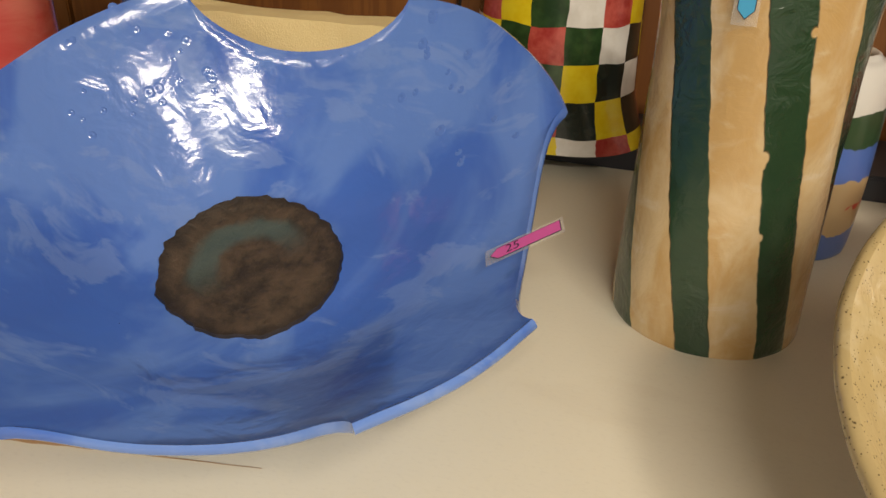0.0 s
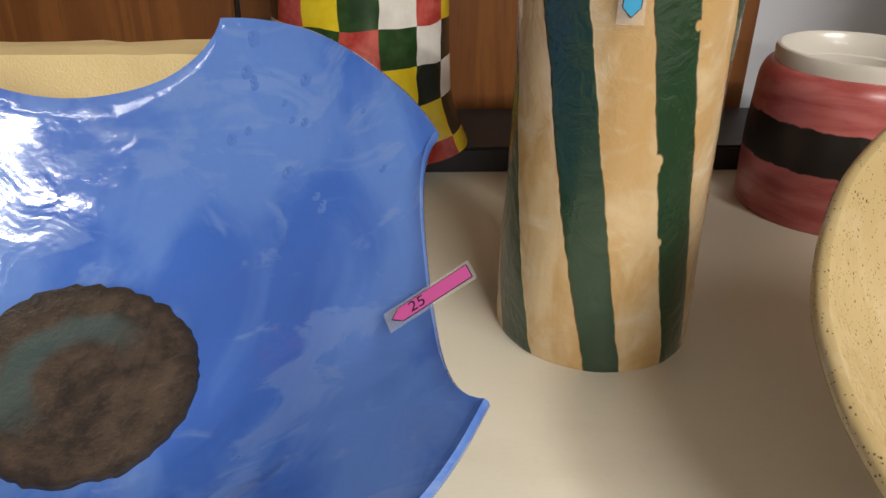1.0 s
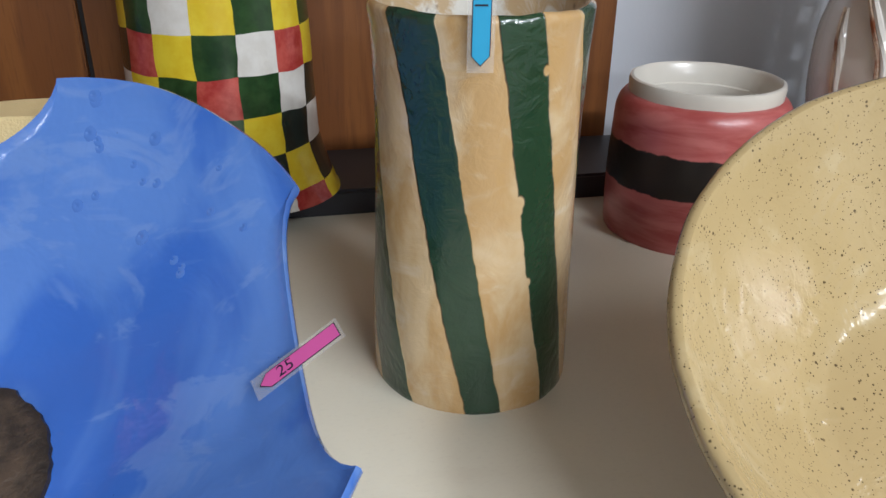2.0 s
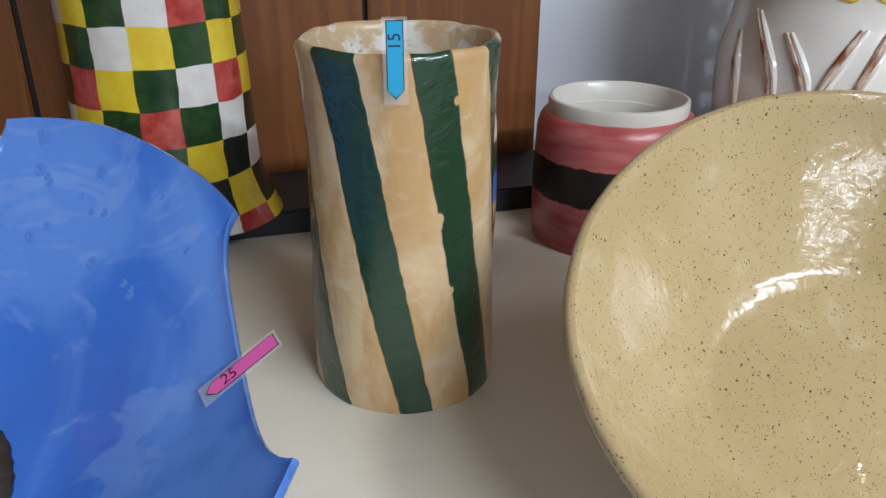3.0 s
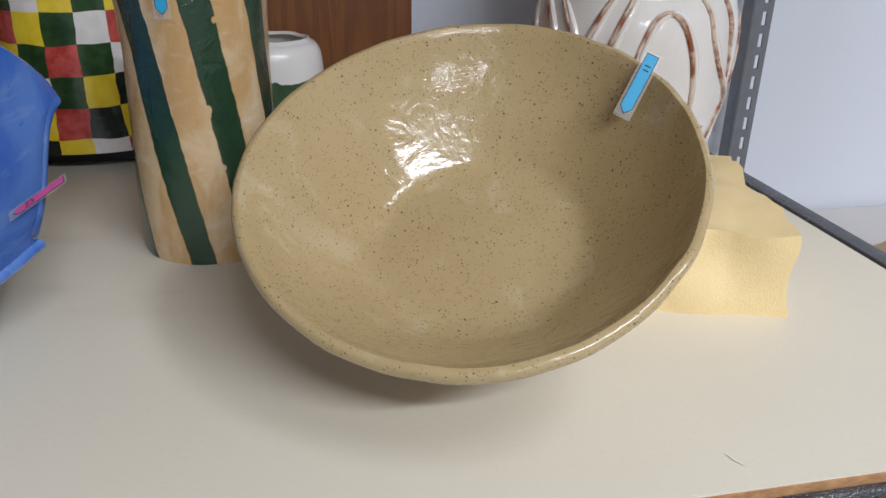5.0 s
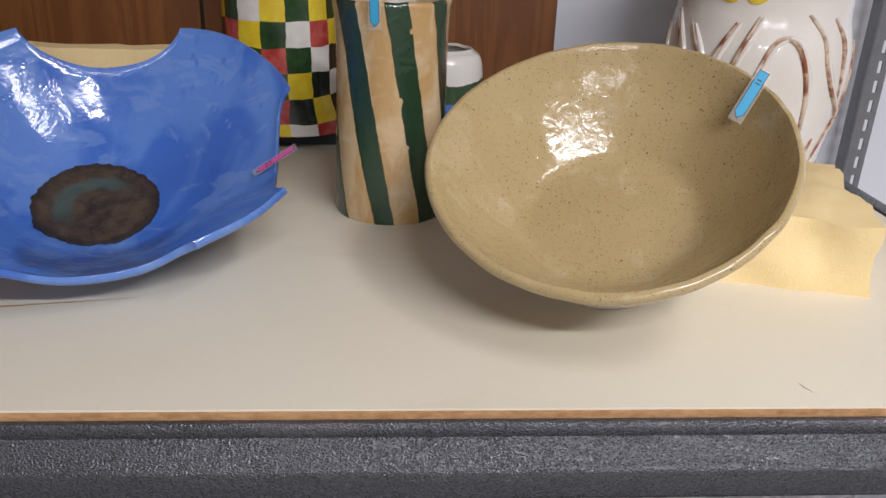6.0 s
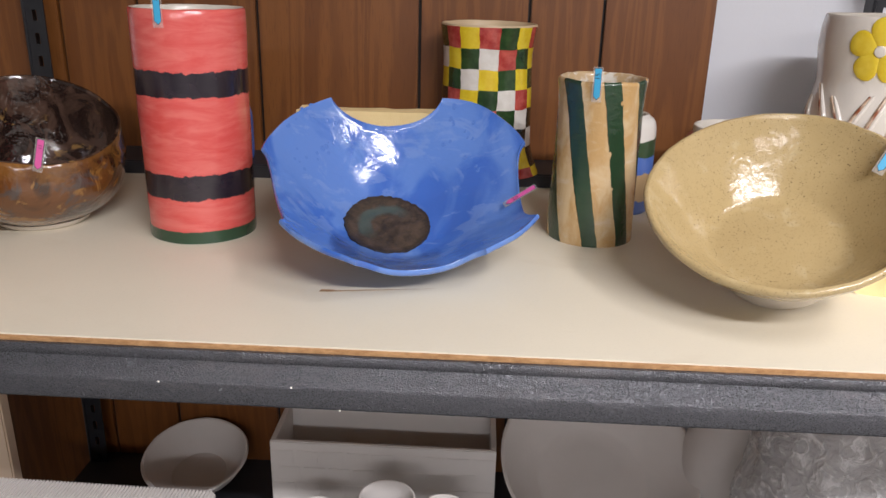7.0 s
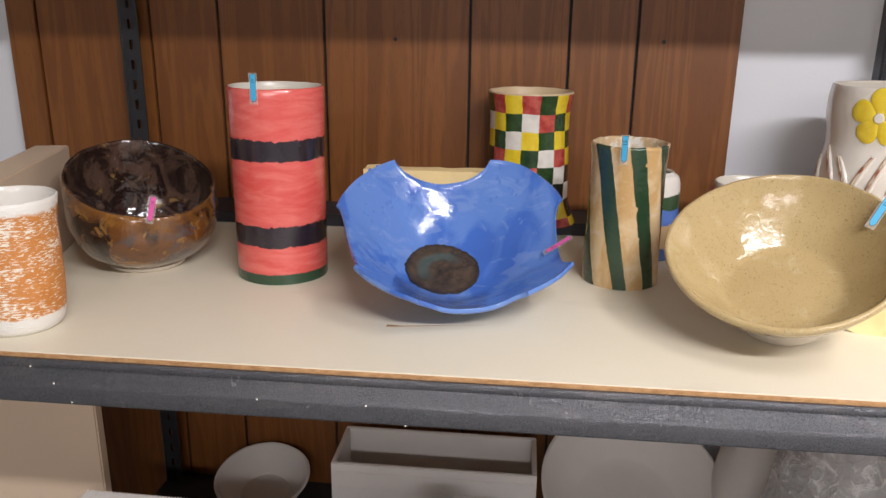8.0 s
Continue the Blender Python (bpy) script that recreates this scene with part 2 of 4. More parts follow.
def mat_brown_in():
    k = Mat("dark_brown_glaze", 0.07, 0.0, 0.8)
    n = k.noise(20, 5, 0.6, None, 1.2)
    a = k.mix(k.step(n, 0.42, 0.60), (0.020, 0.011, 0.009), (0.085, 0.050, 0.036))
    a = k.mix(k.step(k.noise(22, 4, 0.6, None, 0.8), 0.60, 0.68), a, (0.25, 0.145, 0.050))
    k.color(a)
    h = k.math("ADD", k.noise(24, 3, 0.5, None, 1.0), k.math("MULTIPLY", k.noise(80, 3, 0.6), 0.2))
    return k.bump(h, 0.7, 0.005).m


def mat_orange():
    """Orange stain rubbed over a scratched white slip."""
    k = Mat("orange_rubbed_slip", 0.5)
    x, y, z = k.xyz()
    scratch = k.noise(520, 2, 0.6, k.scaled((0.26, 0.26, 1.0)), 0.4)
    patch = k.noise(24, 4, 0.6)
    o = k.mix(k.noise(50, 4), (0.44, 0.145, 0.022), (0.62, 0.265, 0.060))
    a = k.mix(k.step(k.math("ADD", scratch, k.math("MULTIPLY", patch, 0.55)), 0.78, 0.92), o, (0.76, 0.70, 0.60))
    zz = k.math("ADD", z, k.math("MULTIPLY", k.math("SUBTRACT", k.noise(70, 4), 0.5), 0.014))
    a = k.mix(k.step(zz, 0.026, 0.022), a, (0.72, 0.70, 0.66))
    a = k.mix(k.step(zz, 0.152, 0.158), a, (0.74, 0.72, 0.68))
    k.color(a)
    return k.bump(scratch, 0.7, 0.002).m


def mat_whitevase():
    k = Mat("white_gloss_glaze", 0.16, 0.0, 0.5)
    k.color(k.mix(k.noise(18, 4), (0.68, 0.64, 0.58), (0.78, 0.75, 0.71)))
    return k.bump(k.noise(40, 4, 0.55, None, 0.5), 0.3, 0.003).m


def mat_rust():
    k = Mat("rust_brown_line_glaze", 0.3)
    n = k.noise(60, 4, 0.6)
    k.color(k.mix(k.step(n, 0.36, 0.60), (0.24, 0.075, 0.03), (0.62, 0.50, 0.38)))
    return k.bump(n, 0.3, 0.001).m


def mat_foam():
    k = Mat("yellow_foam", 0.9)
    n = k.noise(60, 4)
    k.color(k.mix(n, (0.76, 0.58, 0.27), (0.84, 0.68, 0.37)))
    k.b.inputs["Subsurface Weight"].default_value = 0.0
    return k.bump(k.math("ADD", k.noise(700, 2), k.noise(45, 3)), 0.4, 0.0015).m


def mat_patch():
    k = Mat("bare_brown_clay", 0.5)
    n = k.noise(70, 5, 0.7)
    a = k.mix(k.step(n, 0.3, 0.7), (0.022, 0.016, 0.011), (0.078, 0.052, 0.033))
    x, y, z = k.xyz()
    dx, dy = k.math("ADD", x, 0.0165), k.math("ADD", y, 0.003)
    d = k.math("SQRT", k.math("ADD", k.math("MULTIPLY", dx, dx), k.math("MULTIPLY", dy, dy)))
    d = k.math("ADD", d, k.math("MULTIPLY", k.math("SUBTRACT", k.noise(60, 4), 0.5), 0.012))
    ring = k.math("MULTIPLY", k.step(d, 0.018, 0.025), k.step(d, 0.040, 0.032))
    side = k.step(k.math("SUBTRACT", dy, k.math("MULTIPLY", dx, 1.2)), -0.02, 0.03)
    a = k.mix(k.math("MULTIPLY", k.math("MULTIPLY", ring, side), 0.75), a, (0.060, 0.092, 0.085))
    k.color(k.mix(k.math("MULTIPLY", k.step(d, 0.045, 0.053), 0.7), a, (0.014, 0.010, 0.008)))
    return k.bump(n, 0.8, 0.0022).m


def mat_bisque(name, a, b):
    k = Mat(name, 0.8)
    k.color(k.mix(k.noise(14, 4), a, b))
    return k.bump(k.noise(110, 4), 0.25, 0.0012).m


def mat_plastic():
    k = Mat("clear_plastic_film", 0.10, 0.0, 0.5)
    crease = k.noise(30, 5, 0.6, None, 1.8)
    k.color(k.mix(k.step(crease, 0.4, 0.65), (0.72, 0.73, 0.76), (0.92, 0.92, 0.94)))
    k.put(k.b.inputs["Alpha"], k.math("ADD", 0.45, k.math("MULTIPLY", k.step(crease, 0.5, 0.68), 0.4)))
    return k.bump(crease, 1.0, 0.016).m


def mat_cell(name, a, b):
    k = Mat(name, 0.26, 0.0, 0.35)
    k.color(k.mix(k.step(k.noise(60, 4, 0.6), 0.3, 0.7), a, b))
    return k.bump(k.noise(70, 4), 0.25, 0.0015).m


CREAM, CHIP, METAL, WOOD, WALL = mat_cream(), mat_chip(), mat_hammered(), mat_wood(), mat_wall()
BLUE, TAN, STRIPED, PINK, PINKPOT = mat_blue(), mat_tan(), mat_striped(), mat_pink(), mat_pinkpot()
SMALLPOT, BROWN, BROWN_IN, ORANGE = mat_smallpot(), mat_brown(), mat_brown_in(), mat_orange()
WHITE, RUST, FOAM, PATCH, PLASTIC = mat_whitevase(), mat_rust(), mat_foam(), mat_patch(), mat_plastic()
WASHED = mat_washed()
BISQUE = mat_bisque("pale_bisque", (0.68, 0.65, 0.63), (0.77, 0.74, 0.72))
# about a tenth darker than BISQUE; bowl and cup insides, grey pot outside
BISQUE_IN = mat_bisque("darker_bisque", (0.60, 0.57, 0.55), (0.68, 0.65, 0.63))
BUFF = simple("buff_clay", (0.60, 0.47, 0.30), 0.45)
LINER = simple("off_white_glaze", (0.66, 0.62, 0.55), 0.3, 0.06, 25, 0.08, 0, 0.3)
FOOT = simple("pale_clay_foot", (0.66, 0.60, 0.52), 0.7)
CARD = simple("cardboard", (0.55, 0.40, 0.26), 0.85, 0.10, 12)
BEIGE = simple("beige_board", (0.60, 0.47, 0.35), 0.8, 0.08, 5)
BLACK = simple("black_gap", (0.012, 0.010, 0.010), 0.7)
GREYSTEEL = simple("grey_steel", (0.20, 0.205, 0.22), 0.4, 0.2, 60, 0.2, 0.3)
BLACKSTEEL = simple("black_steel", (0.022, 0.023, 0.028), 0.35, 0.25, 60, 0.2, 0.2)
DARK = simple("dark_slate_board", (0.030, 0.031, 0.038), 0.5, 0.25, 20)
ROOM = simple("studio_wall_paint", (0.37, 0.355, 0.33), 0.8, 0.08, 3)
PALETOP = simple("pale_table_top", (0.66, 0.63, 0.60), 0.5, 0.06, 8)
FLOORM = simple("grey_floor", (0.30, 0.29, 0.28), 0.6, 0.15, 6)
YELLOW = mat_cell("yellow_petal", (0.72, 0.52, 0.02), (0.80, 0.62, 0.05))
BLISTER = simple("blue_glaze_blister", (0.090, 0.185, 0.51), 0.12, 0.08, 60, 0.05, 0, 0.6)
STAIN = simple("brown_scuff", (0.44, 0.27, 0.14), 0.6, 0.2, 90)
PALE = simple("pale_scuff", (0.80, 0.77, 0.70), 0.5)
SCREW = simple("dark_screw", (0.05, 0.04, 0.035), 0.4, 0.2, 60, 0.1, 0.8)
TAG_BLUE = simple("blue_paper", (0.05, 0.36, 0.62), 0.5, 0.05)
TAG_PINK = simple("pink_paper", (0.66, 0.11, 0.36), 0.5, 0.05)
INK = simple("ink", (0.012, 0.012, 0.03), 0.6)
FILM = simple("clear_film", (0.80, 0.78, 0.74), 0.25, 0.03)
FILM.node_tree.nodes["Principled BSDF"].inputs["Alpha"].default_value = 0.15
CHECK = {"Y": mat_cell("yellow_square", (0.70, 0.50, 0.012), (0.78, 0.62, 0.03)),
         "G": mat_cell("green_square", (0.014, 0.040, 0.012), (0.030, 0.075, 0.022)),
         "K": mat_cell("black_square", (0.010, 0.016, 0.012), (0.022, 0.030, 0.022)),
         "R": mat_cell("red_square", (0.34, 0.030, 0.025), (0.55, 0.110, 0.085)),
         "W": mat_cell("white_square", (0.66, 0.63, 0.58), (0.76, 0.74, 0.70))}


# ---- mesh helpers ----
def finish(name, bm, mats, parent=None, smooth=True):
    bmesh.ops.recalc_face_normals(bm, faces=bm.faces)
    me = bpy.data.meshes.new(name)
    bm.to_mesh(me)
    bm.free()
    for m in mats if isinstance(mats, (list, tuple)) else [mats]:
        me.materials.append(m)
    if smooth:
        me.polygons.foreach_set("use_smooth", [True] * len(me.polygons))
        me.set_sharp_from_angle(angle=radians(42))
    ob = new(name, me)
    if parent is not None:
        ob.parent = parent
    return ob


def part(name, bm, material, parent, label="", smooth=True):
    """Links a bmesh as one mesh under a thing or under a part."""
    ob = finish(name, bm, material, parent, smooth)
    return tagged(ob, label) if label else ob


def thing(name, m, label, category, group="", kind=""):
    ob = new(name)
    ob.empty_display_size = 0.05
    ob.matrix_world = m
    return tagged(ob, label, category, group, kind)


def single(name, bm, mats, m, label, category, group="", kind="", smooth=True):
    ob = finish(name, bm, mats, None, smooth)
    ob.matrix_world = m
    return tagged(ob, label, category, group, kind)


def box(x0, x1, y0, y1, z0, z1, bevel=0.0, bm=None):
    own = bm is None
    bm = bm or bmesh.new()
    vs = [bm.verts.new(p) for p in ((x0, y0, z0), (x1, y0, z0), (x1, y1, z0), (x0, y1, z0), (x0, y0, z1), (x1, y0, z1), (x1, y1, z1), (x0, y1, z1))]
    for f in ((0, 3, 2, 1), (4, 5, 6, 7), (0, 1, 5, 4), (1, 2, 6, 5), (2, 3, 7, 6), (3, 0, 4, 7)):
        bm.faces.new([vs[i] for i in f])
    if bevel and own:
        bmesh.ops.bevel(bm, geom=bm.edges[:], offset=bevel, segments=2, affect="EDGES")
    return bm


def smooth_path(pts, n):
    """n points along a soft curve through pts."""
    p = np.array(pts, float)
    p = np.vstack([2 * p[0] - p[1], p, 2 * p[-1] - p[-2]])
    out = []
    for u in np.linspace(0, len(pts) - 1 - 1e-6, n):
        i = int(u)
        f = u - i
        a, b, c, d = p[i:i + 4]
        out.append(0.5 * (2 * b + (c - a) * f + (2 * a - 5 * b + 4 * c - d) * f * f + (3 * b - a - 3 * c + d) * f ** 3))
    return [tuple(q) for q in out]


def rings(rows, closed_ends=True, bm=None):
    """A skin over rows of points, each row a closed ring."""
    bm = bm or bmesh.new()
    vr = [[bm.verts.new(p) for p in row] for row in rows]
    n = len(rows[0])
    for a, b in zip(vr, vr[1:]):
        for i in range(n):
            bm.faces.new((a[i], a[(i + 1) % n], b[(i + 1) % n], b[i]))
    if closed_ends in (True, "first"):
        bm.faces.new(vr[0][::-1])
    if closed_ends in (True, "last"):
        bm.faces.new(vr[-1])
    return bm


def lathe(profile, seg=72, warp=None):
    """Turns (r, z) points round z; warp(r, z, angle) may shift r and z."""
    rows = []
    for r, z in profile:
        row = []
        for i in range(seg):
            a = 2 * math.pi * i / seg
            rr, zz = warp(r, z, a) if warp else (r, z)
            row.append((max(rr, 0.0004) * math.cos(a), max(rr, 0.0004) * math.sin(a), zz))
        rows.append(row)
    first, last = profile[0][0] < 0.001, profile[-1][0] < 0.001
    return rings(rows, True if first and last else "first" if first else "last" if last else False)


def hand(seed, amp, tilt=0.0, way=0.0):
    """A warp that makes a turned pot look hand-built."""
    def f(r, z, a):
        n = noise.noise(Vector((math.cos(a) * 1.2 + seed, math.sin(a) * 1.2, z * 14)))
        n2 = noise.noise(Vector((math.cos(a) * 3.0 + seed + 7, math.sin(a) * 3.0, z * 40)))
        s = min(1.0, r / 0.03)
        return r + s * amp * (n + 0.35 * n2), z + tilt * z * math.cos(a - way) + (0.5 * amp * n2 if z > 0.02 else 0)
    return f


def walls(outer, thick, n=26, base=0.007):
    """(outer skin, inner skin) profiles of an open pot with a rounded lip."""
    o = smooth_path(outer, n)
    top_r, top_z = o[-1]
    skin = [(0.0, 0.0), (o[0][0] * 0.6, 0.0)] + o + [(top_r - thick * 0.2, top_z + thick * 0.32), (top_r - thick * 0.5, top_z + thick * 0.42)]
    inner = [(top_r - thick * 0.5, top_z + thick * 0.42), (top_r - thick * 0.8, top_z + thick * 0.32)]
    inner += [(max(r - thick, 0.001), max(z, base)) for r, z in o[::-1] if z > base * 0.6]
    inner += [(inner[-1][0] * 0.5, base), (0.0, base)]
    return skin, inner


def tube(points, radius, sides=6, bm=None, flat=1.0):
    """A thin bead along points."""
    rows = []
    pts = [Vector(p) for p in points]
    for i, p in enumerate(pts):
        d = (pts[min(i + 1, len(pts) - 1)] - pts[max(i - 1, 0)]).normalized()
        u = d.cross(Vector((0.3, 0.2, 1))).normalized()
        v = d.cross(u)
        k = radius[i] if isinstance(radius, (list, tuple)) else radius
        rows.append([p + k * (math.cos(2 * math.pi * j / sides) * u + flat * math.sin(2 * math.pi * j / sides) * v) for j in range(sides)])
    return rings(rows, True, bm)


# ---- setting ----
def build_room():
    s = dict(category="wall", kind="structure")
    single("floor", box(-2.6, 2.8, -5.6, 0.9, FLOOR - 0.05, FLOOR), FLOORM, pose(0, 0, 0), "grey vinyl floor of the studio", "floor", kind="structure", smooth=False)
    single("ceiling", box(-2.6, 2.8, -5.6, 0.9, CEIL, CEIL + 0.05), ROOM, pose(0, 0, 0), "plain pale grey studio ceiling", "ceiling", kind="structure", smooth=False)
    single("wall_north", box(-2.6, 2.8, WALL_Y, WALL_Y + 0.1, FLOOR, CEIL), WALL, pose(0, 0, 0), "white painted wall behind the shelving rack", smooth=False, **s)
    single("wall_south", box(-2.6, 2.8, -5.6, -5.5, FLOOR, CEIL), ROOM, pose(0, 0, 0), "grey painted wall across the studio", smooth=False, **s)
    single("wall_west", box(-2.7, -2.6, -5.6, 0.9, FLOOR, CEIL), ROOM, pose(0, 0, 0), "grey painted side wall of the studio", smooth=False, **s)
    single("wall_east", box(2.8, 2.9, -5.6, 0.9, FLOOR, CEIL), ROOM, pose(0, 0, 0), "grey painted side wall of the studio", smooth=False, **s)
    for lx, ly, sx, sy in LAMPS:
        t = thing("ceiling_light", pose(lx, ly, CEIL), "slim white fluorescent ceiling light fixture", "ceiling light", "ceiling lights")
        part("frame", box(-sx / 2 - 0.03, sx / 2 + 0.03, -sy / 2 - 0.03, sy / 2 + 0.03, -0.07, 0.0, 0.01), LINER, t)


GROOVES = [-0.871, -0.806, -0.572, -0.434, -0.225, 0.0545, 0.239, 0.363, 0.549]


def build_panel():
    """Stained plank panelling with dark V grooves, standing behind the rack."""
    t = thing("wood_panel", pose(0, 0, FLOOR), "brown stained wood plank panel behind the rack", "panelling", kind="structure")
    part("backing", box(GROOVES[0] + 0.002, GROOVES[-1] - 0.002, PANEL_Y + 0.008, PANEL_Y + 0.02, 0, 1.95), BLACK, t, "black gaps between the planks", False)
    for a, b in zip(GROOVES, GROOVES[1:]):
        w = b - a - 0.0055
        ob = part("plank", box(-w / 2, w / 2, -0.010, 0.003, 0, 1.95, 0.0016), WOOD, t)
        ob.location = ((a + b) / 2, PANEL_Y + 0.008, 0)
    for x, z in ((-0.087, 0.3416), (0.411, 0.3436)):
        bm = lathe([(0, 0), (0.0042, 0.0), (0.0036, 0.0016), (0.0012, 0.002), (0, 0.0012)], 14)
        ob = part("screw", bm, SCREW, t)
        ob.matrix_local = pose(x, PANEL_Y - 0.0025, z - FLOOR, 90)


def upright(name, x, y, z0, z1, metal, label, w=0.036, deep=0.034, pitch=0.0381, near=0.42, far=0.64, bar=0.020):
    """An L-shaped rack post with keyhole slots in its front flange."""
    t = thing(name, pose(x, y, z0), label, "rack post", "rack posts")
    h = z1 - z0
    d = 0.0025
    bm = bmesh.new()
    z = 0.0
    s0, s1 = w * near, w * far
    box(0, s0, 0, d, 0, h, 0, bm)
    box(s1, w, 0, d, 0, h, 0, bm)
    while z < h:
        top = min(z + bar, h)
        box(s0, s1, 0, d, z, top, 0, bm)
        z += pitch
    part("slotted_flange", bm, metal, t, "", False)
    bm = bmesh.new()
    box(0, d, d, deep, 0, h, 0, bm)
    part("side_flange", bm, metal, t, "", False)
    part("fold", tube([(0.001, 0.001, 0), (0.001, 0.001, h)], 0.0032, 8), metal, t)
    return t


def beam_profile(x0, x1, y, prof):
    rows = [[(x, y + py, pz) for py, pz in prof] for x in np.linspace(x0, x1, 40)]
    return rings(rows)


SHELF_L, SHELF_R, SHELF_D = -1.05, 0.85, 0.605


def build_rack():
    t = thing("shelf_board", pose(0, 0, 0), "cream laminated chipboard shelf with raw front edge", "shelf", kind="structure")
    part("laminate", box(SHELF_L, SHELF_R, 0.0008, SHELF_D, -0.0016, 0.0), CREAM, t, "", False)
    part("core", box(SHELF_L, SHELF_R - 0.001, 0.0, SHELF_D - 0.001, -0.016, -0.0017), CHIP, t, "raw brown chipboard edge", False)
    # front beam: a lip under the board, a rounded step and a sloping face
    lip = [(-0.001, -0.0066), (-0.0045, -0.0069), (-0.0056, -0.0082), (-0.0058, -0.0160), (-0.0051, -0.0172), (-0.0060, -0.0180), (-0.0105, -0.0236), (-0.0150, -0.0291), (-0.0177, -0.0324),
           (-0.0186, -0.0338), (-0.0188, -0.0355), (-0.0188, -0.0535), (-0.0180, -0.0560), (-0.0160, -0.0572), (0.010, -0.0572), (0.012, -0.053), (0.012, -0.0166), (0.0, -0.0164)]
    single("front_beam", beam_profile(-1.08, 1.0, 0, lip), METAL, pose(0, 0, 0), "dark grey hammered steel front beam", "rack beam", kind="structure")
    beam = bpy.data.objects["front_beam"]
    for fx, fz in ((-0.408, -0.016), (-0.374, -0.031), (-0.353, -0.053), (-0.128, -0.034), (-0.002, -0.034), (0.043, -0.056)):
        fy = float(np.interp(-fz, (0.0, 0.016, 0.018, 0.0236, 0.0291, 0.0324, 0.0338, 0.0355), (-0.0058, -0.0058, -0.0060, -0.0105, -0.0150, -0.0177, -0.0186, -0.0188)))
        ob = part("paint_fleck", lathe([(0, 0.0006), (0.0006, 0.0005), (0.0011, 0.0), (0, -0.0004)], 8), PALE, beam, "tiny white paint fleck")
        ob.matrix_local = pose(fx, fy, fz, 90)
    single("rear_deck", box(-1.05, 0.849, SHELF_D + 0.001, PANEL_Y - 0.003, -0.012, 0.022, 0.0025), DARK, pose(0, 0, 0), "dark steel deck strip behind the board", "rack beam", kind="structure")
    rail = [(0.0, -0.004), (0.003, 0.0015), (0.020, 0.0015), (0.024, -0.002), (0.024, -0.055), (0.0, -0.055)]
    rows = [[(SHELF_R + 0.0005 + px, y, pz) for px, pz in rail] for y in np.linspace(-0.0, PANEL_Y - 0.004, 30)]
    single("side_rail", rings(rows), METAL, pose(0, 0, 0), "dark grey hammered steel side rail", "rack beam", kind="structure")
    upright("rack_post", -0.614, 0.681, FLOOR, 0.68, BLACKSTEEL, "black slotted steel rear post of the rack")
    upright("rack_post", 0.782, 0.681, FLOOR, 0.68, BLACKSTEEL, "black slotted steel rear post of the rack")
    upright("rack_post", 0.998, 0.690, FLOOR, 0.68, GREYSTEEL, "grey slotted steel rear post against the white wall", 0.029, 0.026, 0.0285, 0.50, 0.72, 0.011)
    # the shelf above, which shades the top of the panel
    single("upper_shelf", box(-1.05, 1.25, 0.02, 0.715, 0.685, 0.71), BEIGE, pose(0, 0, 0), "plain chipboard shelf above the pottery", "shelf", kind="structure", smooth=False)
    single("lower_deck", box(-0.618, 1.0, 0.0, PANEL_Y - 0.003, -0.66, -0.64), DARK, pose(0, 0, 0), "dark slate coloured lower rack shelf", "shelf", kind="structure", smooth=False)
    # scuffs on the board
    bm = bmesh.new()
    for k, (x0, y0, x1, y1, w) in enumerate(((-0.005, 0.132, 0.075, 0.1450, 0.0026), (0.020, 0.1352, 0.121, 0.1512, 0.0011), (-0.004, 0.1335, 0.012, 0.1345, 0.0036))):
        row = [(x0 + (x1 - x0) * u, y0 + (y1 - y0) * u + 0.0008 * noise.noise(Vector((u * 9, k, 0)))) for u in np.linspace(0, 1, 24)]
        up = [bm.verts.new((x, y + w * (1 - 0.7 * i / 23) * (0.6 + abs(noise.noise(Vector((i, k, 3))))), 0.0006 + 0.0005 * k)) for i, (x, y) in enumerate(row)]
        dn = [bm.verts.new((x, y - w * (1 - 0.7 * i / 23) * 0.6, 0.0006 + 0.0005 * k)) for i, (x, y) in enumerate(row)]
        for i in range(23):
            bm.faces.new((dn[i], dn[i + 1], up[i + 1], up[i]))
    part("scuff", bm, STAIN, t, "brown scratch in the laminate")
    bm = tube([(0.598, 0.028, 0.0003), (0.600, 0.022, 0.0003), (0.603, 0.017, 0.0003)], [0.0005, 0.0012, 0.0005], 8, None, 0.2)
    part("chip_mark", bm, PALE, t, "pale chip in the laminate")


